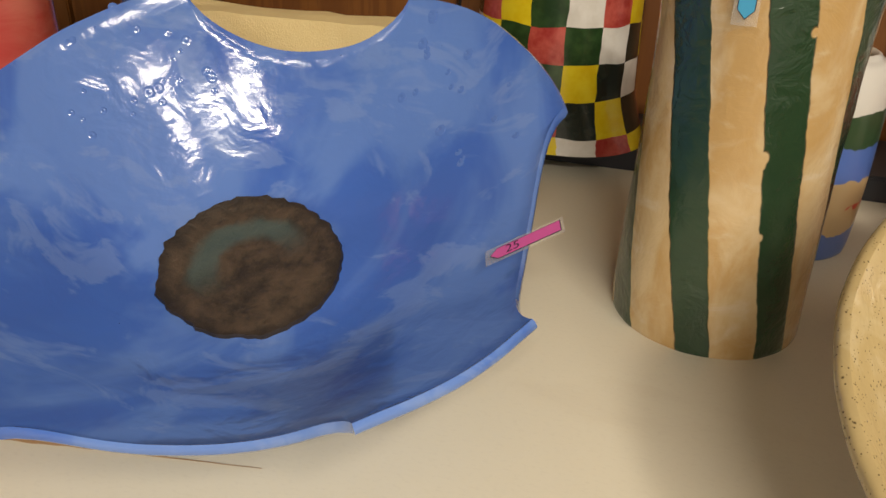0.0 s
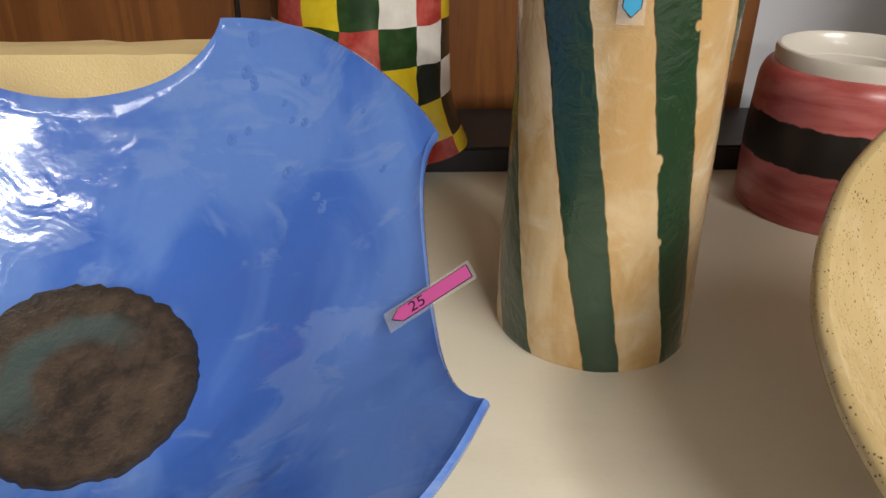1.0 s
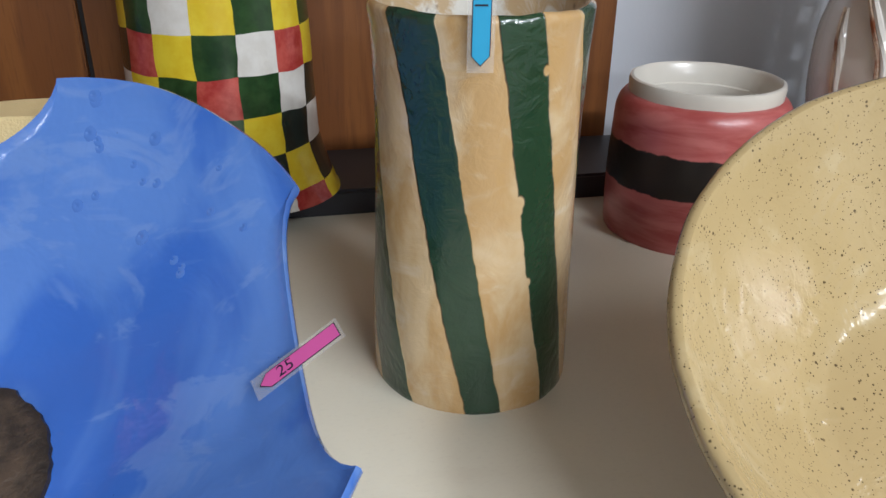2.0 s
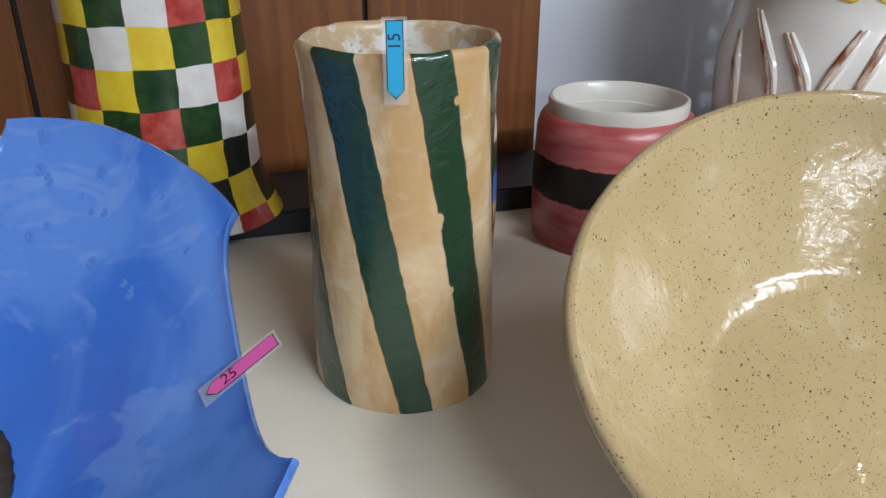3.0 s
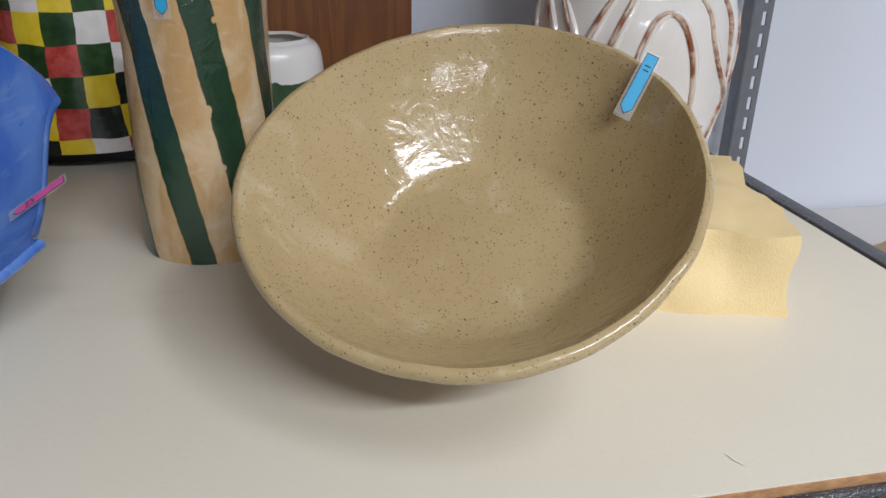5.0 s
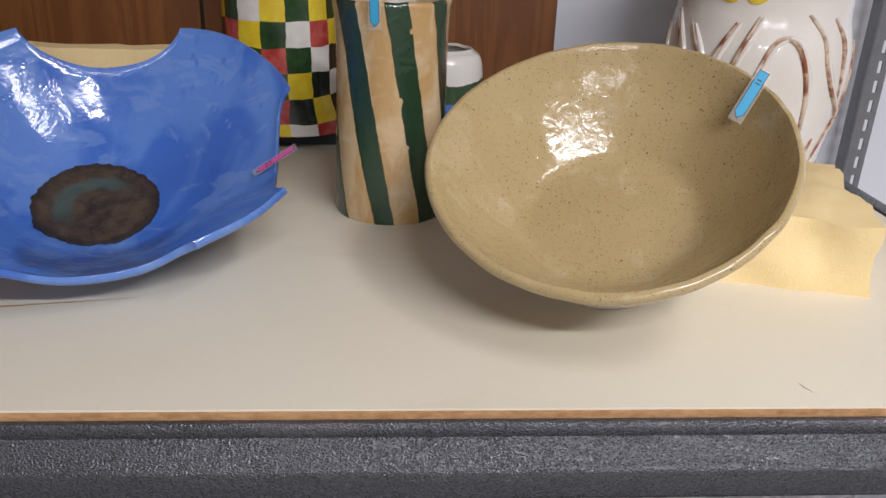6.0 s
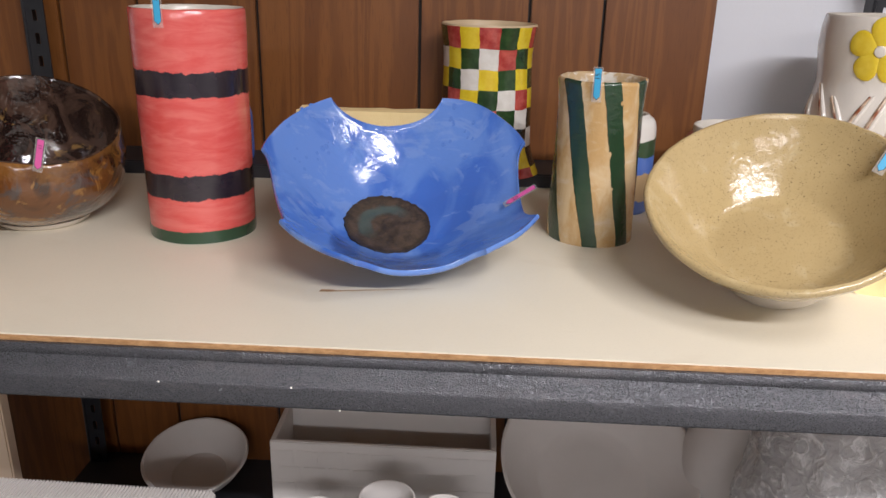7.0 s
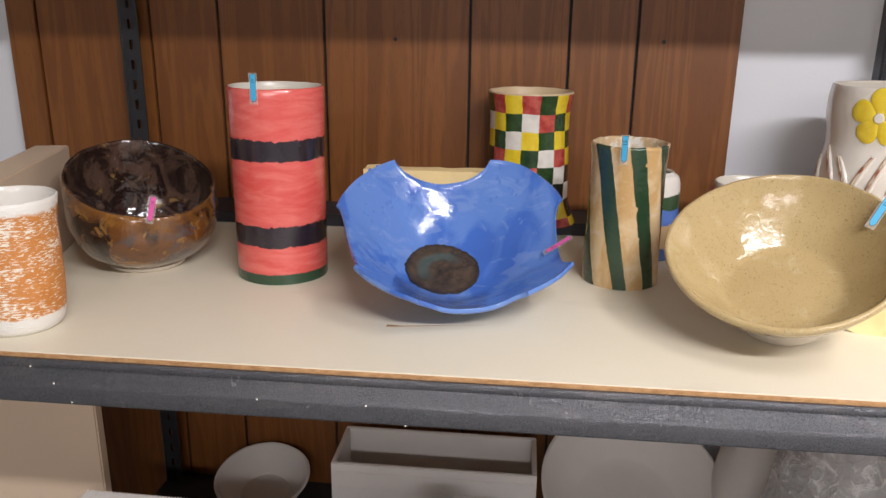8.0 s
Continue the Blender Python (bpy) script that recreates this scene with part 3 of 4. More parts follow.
# ---- pots on the shelf ----
def build_blue_bowl():
    n = Vector((0.042, -0.388, 0.921)).normalized()
    ex = (Vector((1, 0, 0)) - n * n.x).normalized()
    ey = n.cross(ex)
    o = Vector((0.073, 0.243, 0.111)) - n * 0.085
    m = Matrix((ex, ey, n)).transposed().to_4x4()
    m.translation = o
    t = thing("blue_bowl", m, "blue glazed bowl with four scalloped bites and brown centre", "bowl", "pottery for sale")
    # rim tips in order (degrees, radius), and the swell or bite of the edge that follows each
    tips = [(-18.7, 0.1712, -0.028), (32.3, 0.177, 0.005), (76, 0.163, -0.036), (128.4, 0.169, 0.001), (176, 0.168, -0.018), (223, 0.1645, 0.0), (259.8, 0.171, -0.0215), (309.7, 0.162, -0.001), (341.3, 0.1712, 0)]

    def rim(a):
        deg = math.degrees(a)
        deg = deg - 360 if deg > 341.3 else deg
        for (a0, r0, k), (a1, r1, _) in zip(tips, tips[1:]):
            if a0 <= deg <= a1:
                u = (deg - a0) / (a1 - a0)
                return r0 + (r1 - r0) * u + k * (4 * u * (1 - u)) ** (0.52 if k < 0 else 1.0)
        return 0.172

    prof = smooth_path([(0.0, 0.0), (0.035, 0.0), (0.058, 0.003), (0.085, 0.017), (0.115, 0.040), (0.145, 0.064), (0.172, 0.085), (0.195, 0.101)], 60)
    pr, pz = [p[0] for p in prof], [p[1] for p in prof]

    # how far the wall rises all round, against the mean profile
    rise = [(-18.7, 0.93), (-10, 0.80), (7, 0.70), (22, 0.76), (32.3, 0.83), (54, 1.0), (76, 1.18), (100, 1.19), (128.4, 1.15), (176, 1.17), (200, 1.12), (223, 1.18), (250, 1.16), (259.8, 1.12), (272, 0.97), (285, 0.92), (298, 0.96), (309.7, 1.07), (341.3, 0.93)]

    def height(r, a):
        w = 0.0022 * noise.noise(Vector((math.cos(a) * r * 22, math.sin(a) * r * 22, 2.0)))
        deg = (math.degrees(a) + 18.7) % 360 - 18.7
        k = float(np.mean([np.interp((deg + q + 18.7) % 360 - 18.7, [p[0] for p in rise], [p[1] for p in rise]) for q in (-4, 0, 4)]))
        return float(np.interp(r, pr, pz)) * (1 + (k - 1) * min(1, r / 0.12) ** 2) + w * min(1, r / 0.06)

    # extra rays at the tips of the bites keep them crisp
    angs = sorted(set([round(radians(d), 5) for d in np.arange(0, 360, 1.5)] + [round(radians((c + s) % 360), 5) for c, _, _ in tips for s in (-0.08, 0.0, 0.08)]))
    steps = list(np.linspace(0.02, 0.97, 26))
    rows = []
    for s in steps:
        rows.append([(s * rim(a) * math.cos(a), s * rim(a) * math.sin(a), height(s * rim(a), a)) for a in angs])
    th = 0.0065
    for k, (ds, dz) in enumerate(((0.990, 0.0012), (1.0, 0.0), (1.006, -0.003), (1.000, -0.0062))):
        rows.append([(ds * rim(a) * math.cos(a), ds * rim(a) * math.sin(a), height(rim(a), a) + dz) for a in angs])
    for s in steps[::-1]:
        rows.append([(s * rim(a) * math.cos(a), s * rim(a) * math.sin(a), height(s * rim(a), a) - th - 0.002 * (1 - s)) for a in angs])
    part("body", rings(rows), BLUE, t)
    # bare clay disc with a ragged edge
    rows = []
    for s, z in ((0.02, 0.0030), (0.55, 0.0028), (0.9, 0.0032), (0.985, 0.0030), (1.0, 0.0008), (1.0, -0.001)):
        row = []
        for i in range(90):
            a = 2 * math.pi * i / 90
            r = 0.0535 * (1 + 0.06 * noise.noise(Vector((math.cos(a) * 2, math.sin(a) * 2, 5))) + 0.045 * noise.noise(Vector((math.cos(a) * 9, math.sin(a) * 9, 1))))
            x, y = s * r * math.cos(a) - 0.0165, s * r * math.sin(a) - 0.003
            row.append((x, y, height(math.hypot(x, y), math.atan2(y, x)) + z))
        rows.append(row)
    part("clay_centre", rings(rows), PATCH, t, "bare dark brown clay centre with green traces")
    # blisters in the glaze
    rnd = random.Random(4)
    for lobe, count in ((53, 18), (147, 26)):
        for _ in range(count):
            a, r = radians(lobe + rnd.uniform(-20, 20)), rnd.uniform(0.115, 0.170)
            x, y, q = r * math.cos(a), r * math.sin(a), rnd.uniform(0.0010, 0.0023)
            bm = lathe([(0, q * 0.02), (q * 0.4, q * 0.05), (q * 0.8, q * 0.15), (q * 1.15, q * 0.12), (q * 1.9, -q * 0.02), (q * 1.8, -0.0012)], 16)
            ob = part("glaze_blister", bm, BLISTER, t)
            lean = math.atan((height(r + 0.003, a) - height(r - 0.003, a)) / 0.006)
            ob.matrix_local = Matrix.Translation((x, y, height(r, a))) @ Matrix.Rotation(lean, 4, Vector((math.sin(a), -math.cos(a), 0)))


def build_tan_bowl():
    n = Vector((-0.2094, -0.4253, 1)).normalized()
    ex = (Vector((1, 0, 0)) - n * n.x).normalized()
    m = Matrix((ex, n.cross(ex), n)).transposed().to_4x4()
    H = 0.1165
    m.translation = Vector((0.4880, 0.1637, 0.1243)) - n * H
    t = thing("tan_bowl", m, "speckled tan glazed bowl tipped forward on its foot", "bowl", "pottery for sale")
    inner = smooth_path([(0.0, 0.041), (0.054, 0.0405), (0.072, 0.0425), (0.0855, 0.0525), (0.108, 0.0755), (0.1245, 0.0955), (0.1372, H - 0.001)], 44)
    outer = smooth_path([(0.1440, H - 0.005), (0.131, 0.092), (0.108, 0.067), (0.083, 0.045), (0.064, 0.031), (0.057, 0.025)], 30)
    prof = inner + [(0.1392, H + 0.0016), (0.1415, H + 0.0018), (0.1435, H + 0.0006), (0.1445, H - 0.0020)] + outer

    def warp(r, z, a):
        k = r / 0.1445
        c2, s2, c3, s3 = math.cos(2 * a), math.sin(2 * a), math.cos(3 * a), math.sin(3 * a)
        oval = -0.0020 * c2 + 0.0039 * s2 - 0.0024 * c3 + 0.0016 * s3
        dip = 0.0006 * c2 - 0.0051 * s2 - 0.0007 * c3 - 0.0011 * s3
        w = noise.noise(Vector((math.cos(a) * 5, math.sin(a) * 5, z * 30)))
        chop = 0.0011 * noise.noise(Vector((math.cos(a) * 7, math.sin(a) * 7, 3)))
        return r + k * k * oval + 0.0011 * w * k * (r > 0.03), z + k ** 3 * (dip + chop)
    part("body", lathe(prof, 128, warp), TAN, t)
    # the foot ring runs higher up the front of the wall, where the bowl leans out over it
    foot = [(0.0, 0.024), (0.048, 0.024), (0.050, 0.016), (0.057, 0.016), (0.0595, 0.019), (0.0620, 0.033), (0.0615, 0.035), (0.050, 0.028), (0.0, 0.026)]
    lean = hand(3, 0.0006)

    def rise(r, z, a):
        r, q = lean(r, z, a)
        return r, q + (0.008 * -math.sin(a) if z > 0.031 else 0.0)
    part("foot", lathe(foot, 72, rise), FOOT, t, "pale bare clay foot ring").location = (-0.004, -0.020, 0.0)


def build_striped_vase():
    t = thing("striped_vase", pose(0.3185, 0.3715, 0), "tall tan cylinder vase with slanting green stripes", "vase", "pottery for sale")
    outer = [(0.0565, 0.0), (0.0575, 0.004), (0.0568, 0.05), (0.0550, 0.11), (0.0545, 0.16), (0.0560, 0.195), (0.0572, 0.2095)]

    def warp(r, z, a):
        n = noise.noise(Vector((math.cos(a) * 1.3, math.sin(a) * 1.3, z * 9)))
        n2 = noise.noise(Vector((math.cos(a) * 4, math.sin(a) * 4, z * 40)))
        return r + (0.0016 * n + 0.0007 * n2) * min(1, r / 0.04), z + (0.0011 * n2 * z / 0.2)
    skin, inner = walls(outer, 0.0062)
    part("body", lathe(skin, 120, warp), STRIPED, t)
    part("inside", lathe(inner, 120, warp), WASHED, t, "mottled white and buff clay inside")


def build_pink_vase():
    t = thing("coral_vase", pose(-0.2025, 0.334, 0), "tall coral pink cylinder vase with two black bands", "vase", "pottery for sale")
    outer = [(0.0675, 0.0), (0.0682, 0.004), (0.0685, 0.07), (0.0690, 0.15), (0.0695, 0.22), (0.0700, 0.284)]
    skin, inner = walls(outer, 0.0055)
    part("body", lathe(skin, 112, hand(11, 0.0014)), PINK, t)
    part("inside", lathe(inner, 112, hand(11, 0.0014)), LINER, t, "off-white glazed inside")


def build_checker_vase():
    t = thing("checkered_vase", pose(0.172, 0.638, 0.022), "vase painted in red yellow green white squares", "vase", "pottery for sale")
    table = ["GRYRGYRG", "WYGWRGYW", "YGWYGYGR", "KRYGWRYG", "WYGRGWKY", "YGWGYKWG", "GWYRKYKR", "RGKYWRYG"]
    cols, sub, start = 15, 4, -173.0
    shape = smooth_path([(0.078, 0.0), (0.0775, 0.02), (0.0755, 0.05), (0.0740, 0.09), (0.0735, 0.125), (0.0715, 0.165), (0.0715, 0.20), (0.0765, 0.234)], 60)
    levels = [0.0, 0.0035, 0.007, 0.0105] + [0.0148 + 0.0078 * q for q in range(28)] + [0.234]
    prof = [(float(np.interp(z, [p[1] for p in shape], [p[0] for p in shape])), z) for z in levels]
    bm = bmesh.new()
    seg = cols * sub

    def place(r, z, i, j):
        a = radians(start + 360.0 * i / seg)
        n = noise.noise(Vector((math.cos(a) * 1.6, math.sin(a) * 1.6, z * 12)))
        shift = 0.05 * noise.noise(Vector((i * 0.9, j * 0.6, 4)))
        dz = 0.0022 * noise.noise(Vector((i * 0.35, j * 0.7, 8))) if 0 < j < 32 else 0
        flare = 1.0 + 0.20 * math.exp(-((math.degrees(a) + 20) / 45) ** 2) * max(0.0, 1 - z / 0.05) ** 1.5
        r = r * flare + 0.002 * n
        return (r * math.cos(a + shift * 0.5), r * math.sin(a + shift * 0.5), z + dz)
    grid = [[bm.verts.new(place(r, z, i, j)) for i in range(seg)] for j, (r, z) in enumerate(prof)]
    keys = "YGKRW"
    for j in range(32):
        row = table[7 - j // 4]
        for i in range(seg):
            f = bm.faces.new((grid[j][i], grid[j][(i + 1) % seg], grid[j + 1][(i + 1) % seg], grid[j + 1][i]))
            f.material_index = keys.index(row[(i // sub) % len(row)])
    bm.faces.new([grid[0][i] for i in range(seg)][::-1]).material_index = 2
    part("body", bm, [CHECK[c] for c in keys], t)
    lip = [(0.0765, 0.2335), (0.0755, 0.2360), (0.0735, 0.2365), (0.0720, 0.234), (0.066, 0.20), (0.066, 0.16), (0.066, 0.10), (0.066, 0.03), (0.04, 0.015), (0.0, 0.015)]
    part("inside", lathe(lip, 60, hand(5, 0.002)), BUFF, t, "buff clay inside and lip")


def build_pink_pot():
    t = thing("rose_jar", pose(0.545, 0.534, 0) @ Matrix.Diagonal((1, 1, 0.95, 1)), "squat rose red jar with one black band", "jar", "pottery for sale")
    outer = [(0.0655, 0.0), (0.0680, 0.004), (0.0690, 0.05), (0.0685, 0.095), (0.0672, 0.110), (0.0630, 0.118), (0.0585, 0.120)]
    base = [(0.0, 0.0), (0.05, 0.0)] + smooth_path(outer, 24) + [(0.055, 0.120)]
    part("body", lathe(base, 96, hand(21, 0.0012)), PINKPOT, t)
    rim = [(0.0590, 0.118), (0.0597, 0.128), (0.0588, 0.1315), (0.0567, 0.1322), (0.0547, 0.130), (0.0540, 0.114), (0.0520, 0.113), (0.0515, 0.06), (0.050, 0.012), (0.0, 0.010)]
    part("rim", lathe(rim, 96, hand(21, 0.0008)), LINER, t, "off-white unglazed lid seat and inside")


def build_small_pot():
    t = thing("small_jar", pose(0.3745, 0.507, 0), "small jar painted with green hills and blue bands", "jar", "pottery for sale")
    outer = [(0.044, 0.0), (0.047, 0.006), (0.049, 0.05), (0.049, 0.10), (0.0475, 0.128), (0.0435, 0.139), (0.0375, 0.143)]
    skin, inner = walls(outer, 0.006)
    part("body", lathe(skin, 72, hand(31, 0.0016)), SMALLPOT, t)
    part("inside", lathe(inner, 72, hand(31, 0.0016)), LINER, t, "white glazed inside")
    t = thing("blue_jar", pose(-0.262, 0.652, 0.022), "small blue jar with a white rim", "jar", "pottery for sale")
    skin, inner = walls([(0.036, 0.0), (0.038, 0.01), (0.038, 0.065), (0.034, 0.088), (0.030, 0.097)], 0.005)
    part("body", lathe(skin, 60, hand(33, 0.0014)), BLUE, t)
    rim = [(0.0315, 0.0955), (0.0312, 0.106), (0.029, 0.1085), (0.0265, 0.106), (0.0262, 0.09), (0.03, 0.07), (0.03, 0.01), (0, 0.008)]
    part("rim", lathe(rim, 60, hand(33, 0.0008)), LINER, t, "white rim")


def build_brown_bowl():
    t = thing("brown_bowl", pose(-0.430, 0.345, 0), "rounded brown tortoiseshell glazed bowl with uneven rim", "bowl", "pottery for sale")

    def warp(r, z, a):
        k = max(0.0, z / 0.139) ** 1.6
        n = noise.noise(Vector((math.cos(a) * 1.4 + 2, math.sin(a) * 1.4, 1)))
        n2 = noise.noise(Vector((math.cos(a) * 3.5, math.sin(a) * 3.5, z * 25)))
        tilt = -0.254 * r * math.cos(a) + 0.273 * r * math.sin(a)
        return r * (1 + 0.02 * n + 0.018 * n2 * min(1, r / 0.05)), z + k * (tilt + 0.003 * n)
    o = smooth_path([(0.052, 0.007), (0.064, 0.011), (0.088, 0.028), (0.106, 0.058), (0.1135, 0.095), (0.111, 0.138)], 30)
    skin = [(0.0, 0.007), (0.03, 0.007)] + o + [(0.1095, 0.1405)]
    inner = [(0.1095, 0.1405), (0.1065, 0.1405), (0.1050, 0.137)] + [(r - 0.0065, z + 0.0005) for r, z in o[::-1] if z > 0.015] + [(0.05, 0.0155), (0.0, 0.0145)]
    part("body", lathe(skin, 110, warp), BROWN, t)
    part("inside", lathe(inner, 110, warp), BROWN_IN, t, "dark glossy brown inside")
    part("foot", lathe([(0, 0.0), (0.053, 0.0), (0.0565, 0.002), (0.0600, 0.0078), (0.05, 0.0085), (0, 0.0085)], 72), FOOT, t, "pale bare clay foot")


def build_orange_cup():
    t = thing("orange_cup", pose(-0.469, 0.078, 0), "white cup with scratched rubbed orange decoration", "cup", "pottery for sale")
    skin, inner = walls([(0.043, 0.0), (0.0495, 0.006), (0.0535, 0.02), (0.0555, 0.05), (0.0555, 0.10), (0.0565, 0.14), (0.0600, 0.168)], 0.004)
    part("body", lathe(skin, 96, hand(41, 0.0012)), ORANGE, t)
    part("inside", lathe(inner, 96, hand(41, 0.0012)), WHITE, t, "white inside")


def build_white_vase():
    cx, cy = 0.743, 0.508
    t = thing("white_vase", pose(cx, cy, 0), "large white glazed vase with yellow flower and raised lines", "vase", "pottery for sale")
    o = smooth_path([(0.080, 0.0), (0.089, 0.02), (0.097, 0.07), (0.1030, 0.115), (0.1030, 0.155), (0.0955, 0.192), (0.0955, 0.212), (0.1000, 0.245), (0.1000, 0.270), (0.0970, 0.288)], 40)
    orr, ozz = [p[0] for p in o], [p[1] for p in o]
    skin = [(0.0, 0.0), (0.05, 0.0)] + o + [(0.0955, 0.2905)]
    inner = [(0.0955, 0.2905), (0.0920, 0.2900)] + [(r - 0.007, z) for r, z in o[::-1] if z > 0.01] + [(0.04, 0.010), (0, 0.009)]
    w = hand(51, 0.0014)
    part("body", lathe(skin, 110, w), WHITE, t)
    part("inside", lathe(inner, 110, w), LINER, t)

    def on(deg, z, lift):
        a = radians(deg)
        r = w(float(np.interp(z, ozz, orr)), z, a)[0] + lift
        return Vector((r * math.cos(a), r * math.sin(a), z))
    # raised slip lines, given as degrees round the vase and height
    lines = [[(172, 0.178), (178, 0.145), (180, 0.10)], [(-178, 0.196), (-168, 0.172), (-161, 0.148), (-158, 0.10)], [(-158, 0.183), (-151, 0.165), (-146, 0.145), (-142, 0.10)],
             [(-127, 0.189), (-133, 0.167), (-138, 0.146), (-144, 0.115)], [(-114, 0.196), (-119, 0.174), (-126, 0.140), (-132, 0.10)],
             [(-112, 0.135), (-109, 0.150), (-104, 0.169), (-96, 0.176), (-89, 0.168), (-83, 0.144), (-79, 0.114), (-77, 0.076), (-76, 0.060)],
             [(-84, 0.200), (-72, 0.178), (-68, 0.150), (-57, 0.118), (-44, 0.098), (-40, 0.086), (-48, 0.069), (-56, 0.041), (-62, 0.022)],
             [(-62, 0.196), (-53, 0.174), (-51, 0.143), (-45, 0.102)], [(-62, 0.066), (-68, 0.040), (-73, 0.022)], [(-30, 0.17), (-24, 0.12), (-30, 0.07)]]
    for ln in lines:
        p = smooth_path(ln, 22)
        rad = [0.0030 * (0.25 + 0.75 * math.sin(math.pi * min(1, (i + 1.5) / 22))) for i in range(22)]
        part("slip_line", tube([on(d, z, 0.0006) for d, z in p], rad, 8), RUST, t, "raised rust brown slip line")
        part("slip_edge", tube([on(d + 2.4, z, 0.0) for d, z in p], [r * 1.15 for r in rad], 8), WHITE, t)
    # flower
    fa, fz = -126.0, 0.248
    rows = [[on(fa + math.degrees(s * 0.0095 * math.cos(2 * math.pi * i / 20) / 0.107), fz + s * 0.0095 * math.sin(2 * math.pi * i / 20), l) for i in range(20)] for s, l in ((0.02, 0.004), (0.7, 0.0035), (1.0, -0.001))]
    flower = part("flower_centre", rings(rows), WHITE, t, "white flower centre")
    for k in range(5):
        rows = []
        for s in (0.02, 0.5, 0.85, 1.0, 1.03):
            row = []
            for i in range(28):
                q = 2 * math.pi * i / 28
                base = radians(90 + 72 * k)
                u, v = 0.0250 + s * 0.0190 * math.cos(q), s * 0.0165 * math.sin(q) * (1 + 0.25 * math.cos(q))
                h, zz = u * math.cos(base) - v * math.sin(base), u * math.sin(base) + v * math.cos(base)
                lift = 0.0022 if s < 0.9 else (0.0012 if s < 1.02 else -0.002)
                row.append(on(fa + math.degrees(h / 0.107), fz + zz, lift))
            rows.append(row)
        part("petal", rings(rows), YELLOW, flower, "yellow petal")


def foam_block(sx, sy, sz, seed, fold):
    """A hand-cut slab of foam with soft, uneven edges."""
    bm = bmesh.new()
    bmesh.ops.create_cube(bm, size=1.0)
    bmesh.ops.subdivide_edges(bm, edges=bm.edges[:], cuts=11, use_grid_fill=True)
    for v in bm.verts:
        p = Vector((v.co.x * sx, v.co.y * sy, (v.co.z + 0.5) * sz))
        q = noise.noise_vector(Vector((p.x * 22 + seed, p.y * 22, p.z * 22)))
        top = v.co.z + 0.5
        q2 = noise.noise_vector(Vector((p.x * 60 + seed, p.y * 60, p.z * 60)))
        p += Vector((q.x, q.y, 0)) * (0.003 + 0.0045 * fold) + Vector((0, 0, q.z * (0.002 + 0.005 * fold) * top)) + q2 * 0.0020 * top + Vector((0, 0, 0.0016 * fold * top * math.sin(p.y * 190 + 14 * q.x + p.x * 40)))
        if v.co.z < -0.45 and noise.noise(Vector((p.x * 70, p.y * 70, seed))) > 0.35:
            p.z += 0.003
        v.co = p
    return bm


def build_foam():
    single("foam_block", foam_block(0.20, 0.036, 0.150, 3.0, 0.0), FOAM, pose(0.010, 0.432, 0), "upright yellow foam block propping the blue bowl", "foam block", "foam blocks")
    single("foam_block", foam_block(0.150, 0.190, 0.062, 8.0, 1.0), FOAM, pose(0.673, 0.270, 0, 0, 0, -16), "yellow foam block propping the speckled bowl", "foam block", "foam blocks")


def text_mesh(body, size, material, parent, m):
    cu = bpy.data.curves.new("writing", "FONT")
    cu.body, cu.size, cu.align_x, cu.align_y, cu.extrude = body, size, "CENTER", "CENTER", 0.00004
    tmp = new("writing_curve", cu)
    me = bpy.data.meshes.new_from_object(tmp)
    bpy.data.objects.remove(tmp)
    me.materials.clear()
    me.materials.append(material)
    ob = new("writing", me)
    ob.parent = parent
    ob.matrix_local = m
    return ob


def flat(points, z, bm=None):
    bm = bm or bmesh.new()
    lo = [bm.verts.new((x, y, z)) for x, y in points]
    hi = [bm.verts.new((x, y, z + 0.0001)) for x, y in points]
    bm.faces.new(lo[::-1]), bm.faces.new(hi)
    n = len(points)
    for i in range(n):
        bm.faces.new((lo[i], lo[(i + 1) % n], hi[(i + 1) % n], hi[i]))
    return bm


def price_flag(m, paper, number, colour, on, length=0.043):
    """A sticky arrow flag: clear film, coloured arrow with an inked outline. Points along -y, faces +z."""
    t = thing("price_flag", m, colour + " arrow price flag on clear film stuck to " + on, "price flag", "price flags")
    w, L = 0.0060, length
    film = part("film", flat([(-w, 0.0), (w, 0.0), (w, -L), (-w, -L)], 0), FILM, t, "", False)
    a = 0.0042

    def arrow(g):
        return [(-a + g, -0.0015 - g), (a - g, -0.0015 - g), (a - g, -L + 0.0075), (0, -L + 0.0028 + g * 1.6), (-a + g, -L + 0.0075)]
    part("outline", flat(arrow(0), 0.00015), INK, film, "dark inked outline", False)
    part("arrow", flat(arrow(0.00045), 0.00030), paper, film, "", False)
    if number:
        text_mesh(number, 0.0085, INK, film, Matrix.Translation((0, -0.0115 if paper == TAG_BLUE else -L * 0.64, 0.00042)) @ pose(0, 0, 0, 0, 0, 90))
    else:
        for k in range(2):
            ob = part("writing_bar", flat([(-0.002, 0.0), (0.002, 0.0), (0.002, -0.0008), (-0.002, -0.0008)], 0.00042), INK, film, "", False)
            ob.location = (0, -0.009 - 0.003 * k, 0)


def flag_pose(tip, tail, face):
    """Puts a flag between two points, facing roughly along face."""
    tip, tail = Vector(tip), Vector(tail)
    y = (tail - tip).normalized()
    z = (Vector(face) - y * Vector(face).dot(y)).normalized()
    m = Matrix((y.cross(z), y, z)).transposed().to_4x4()
    m.translation = tail
    return m


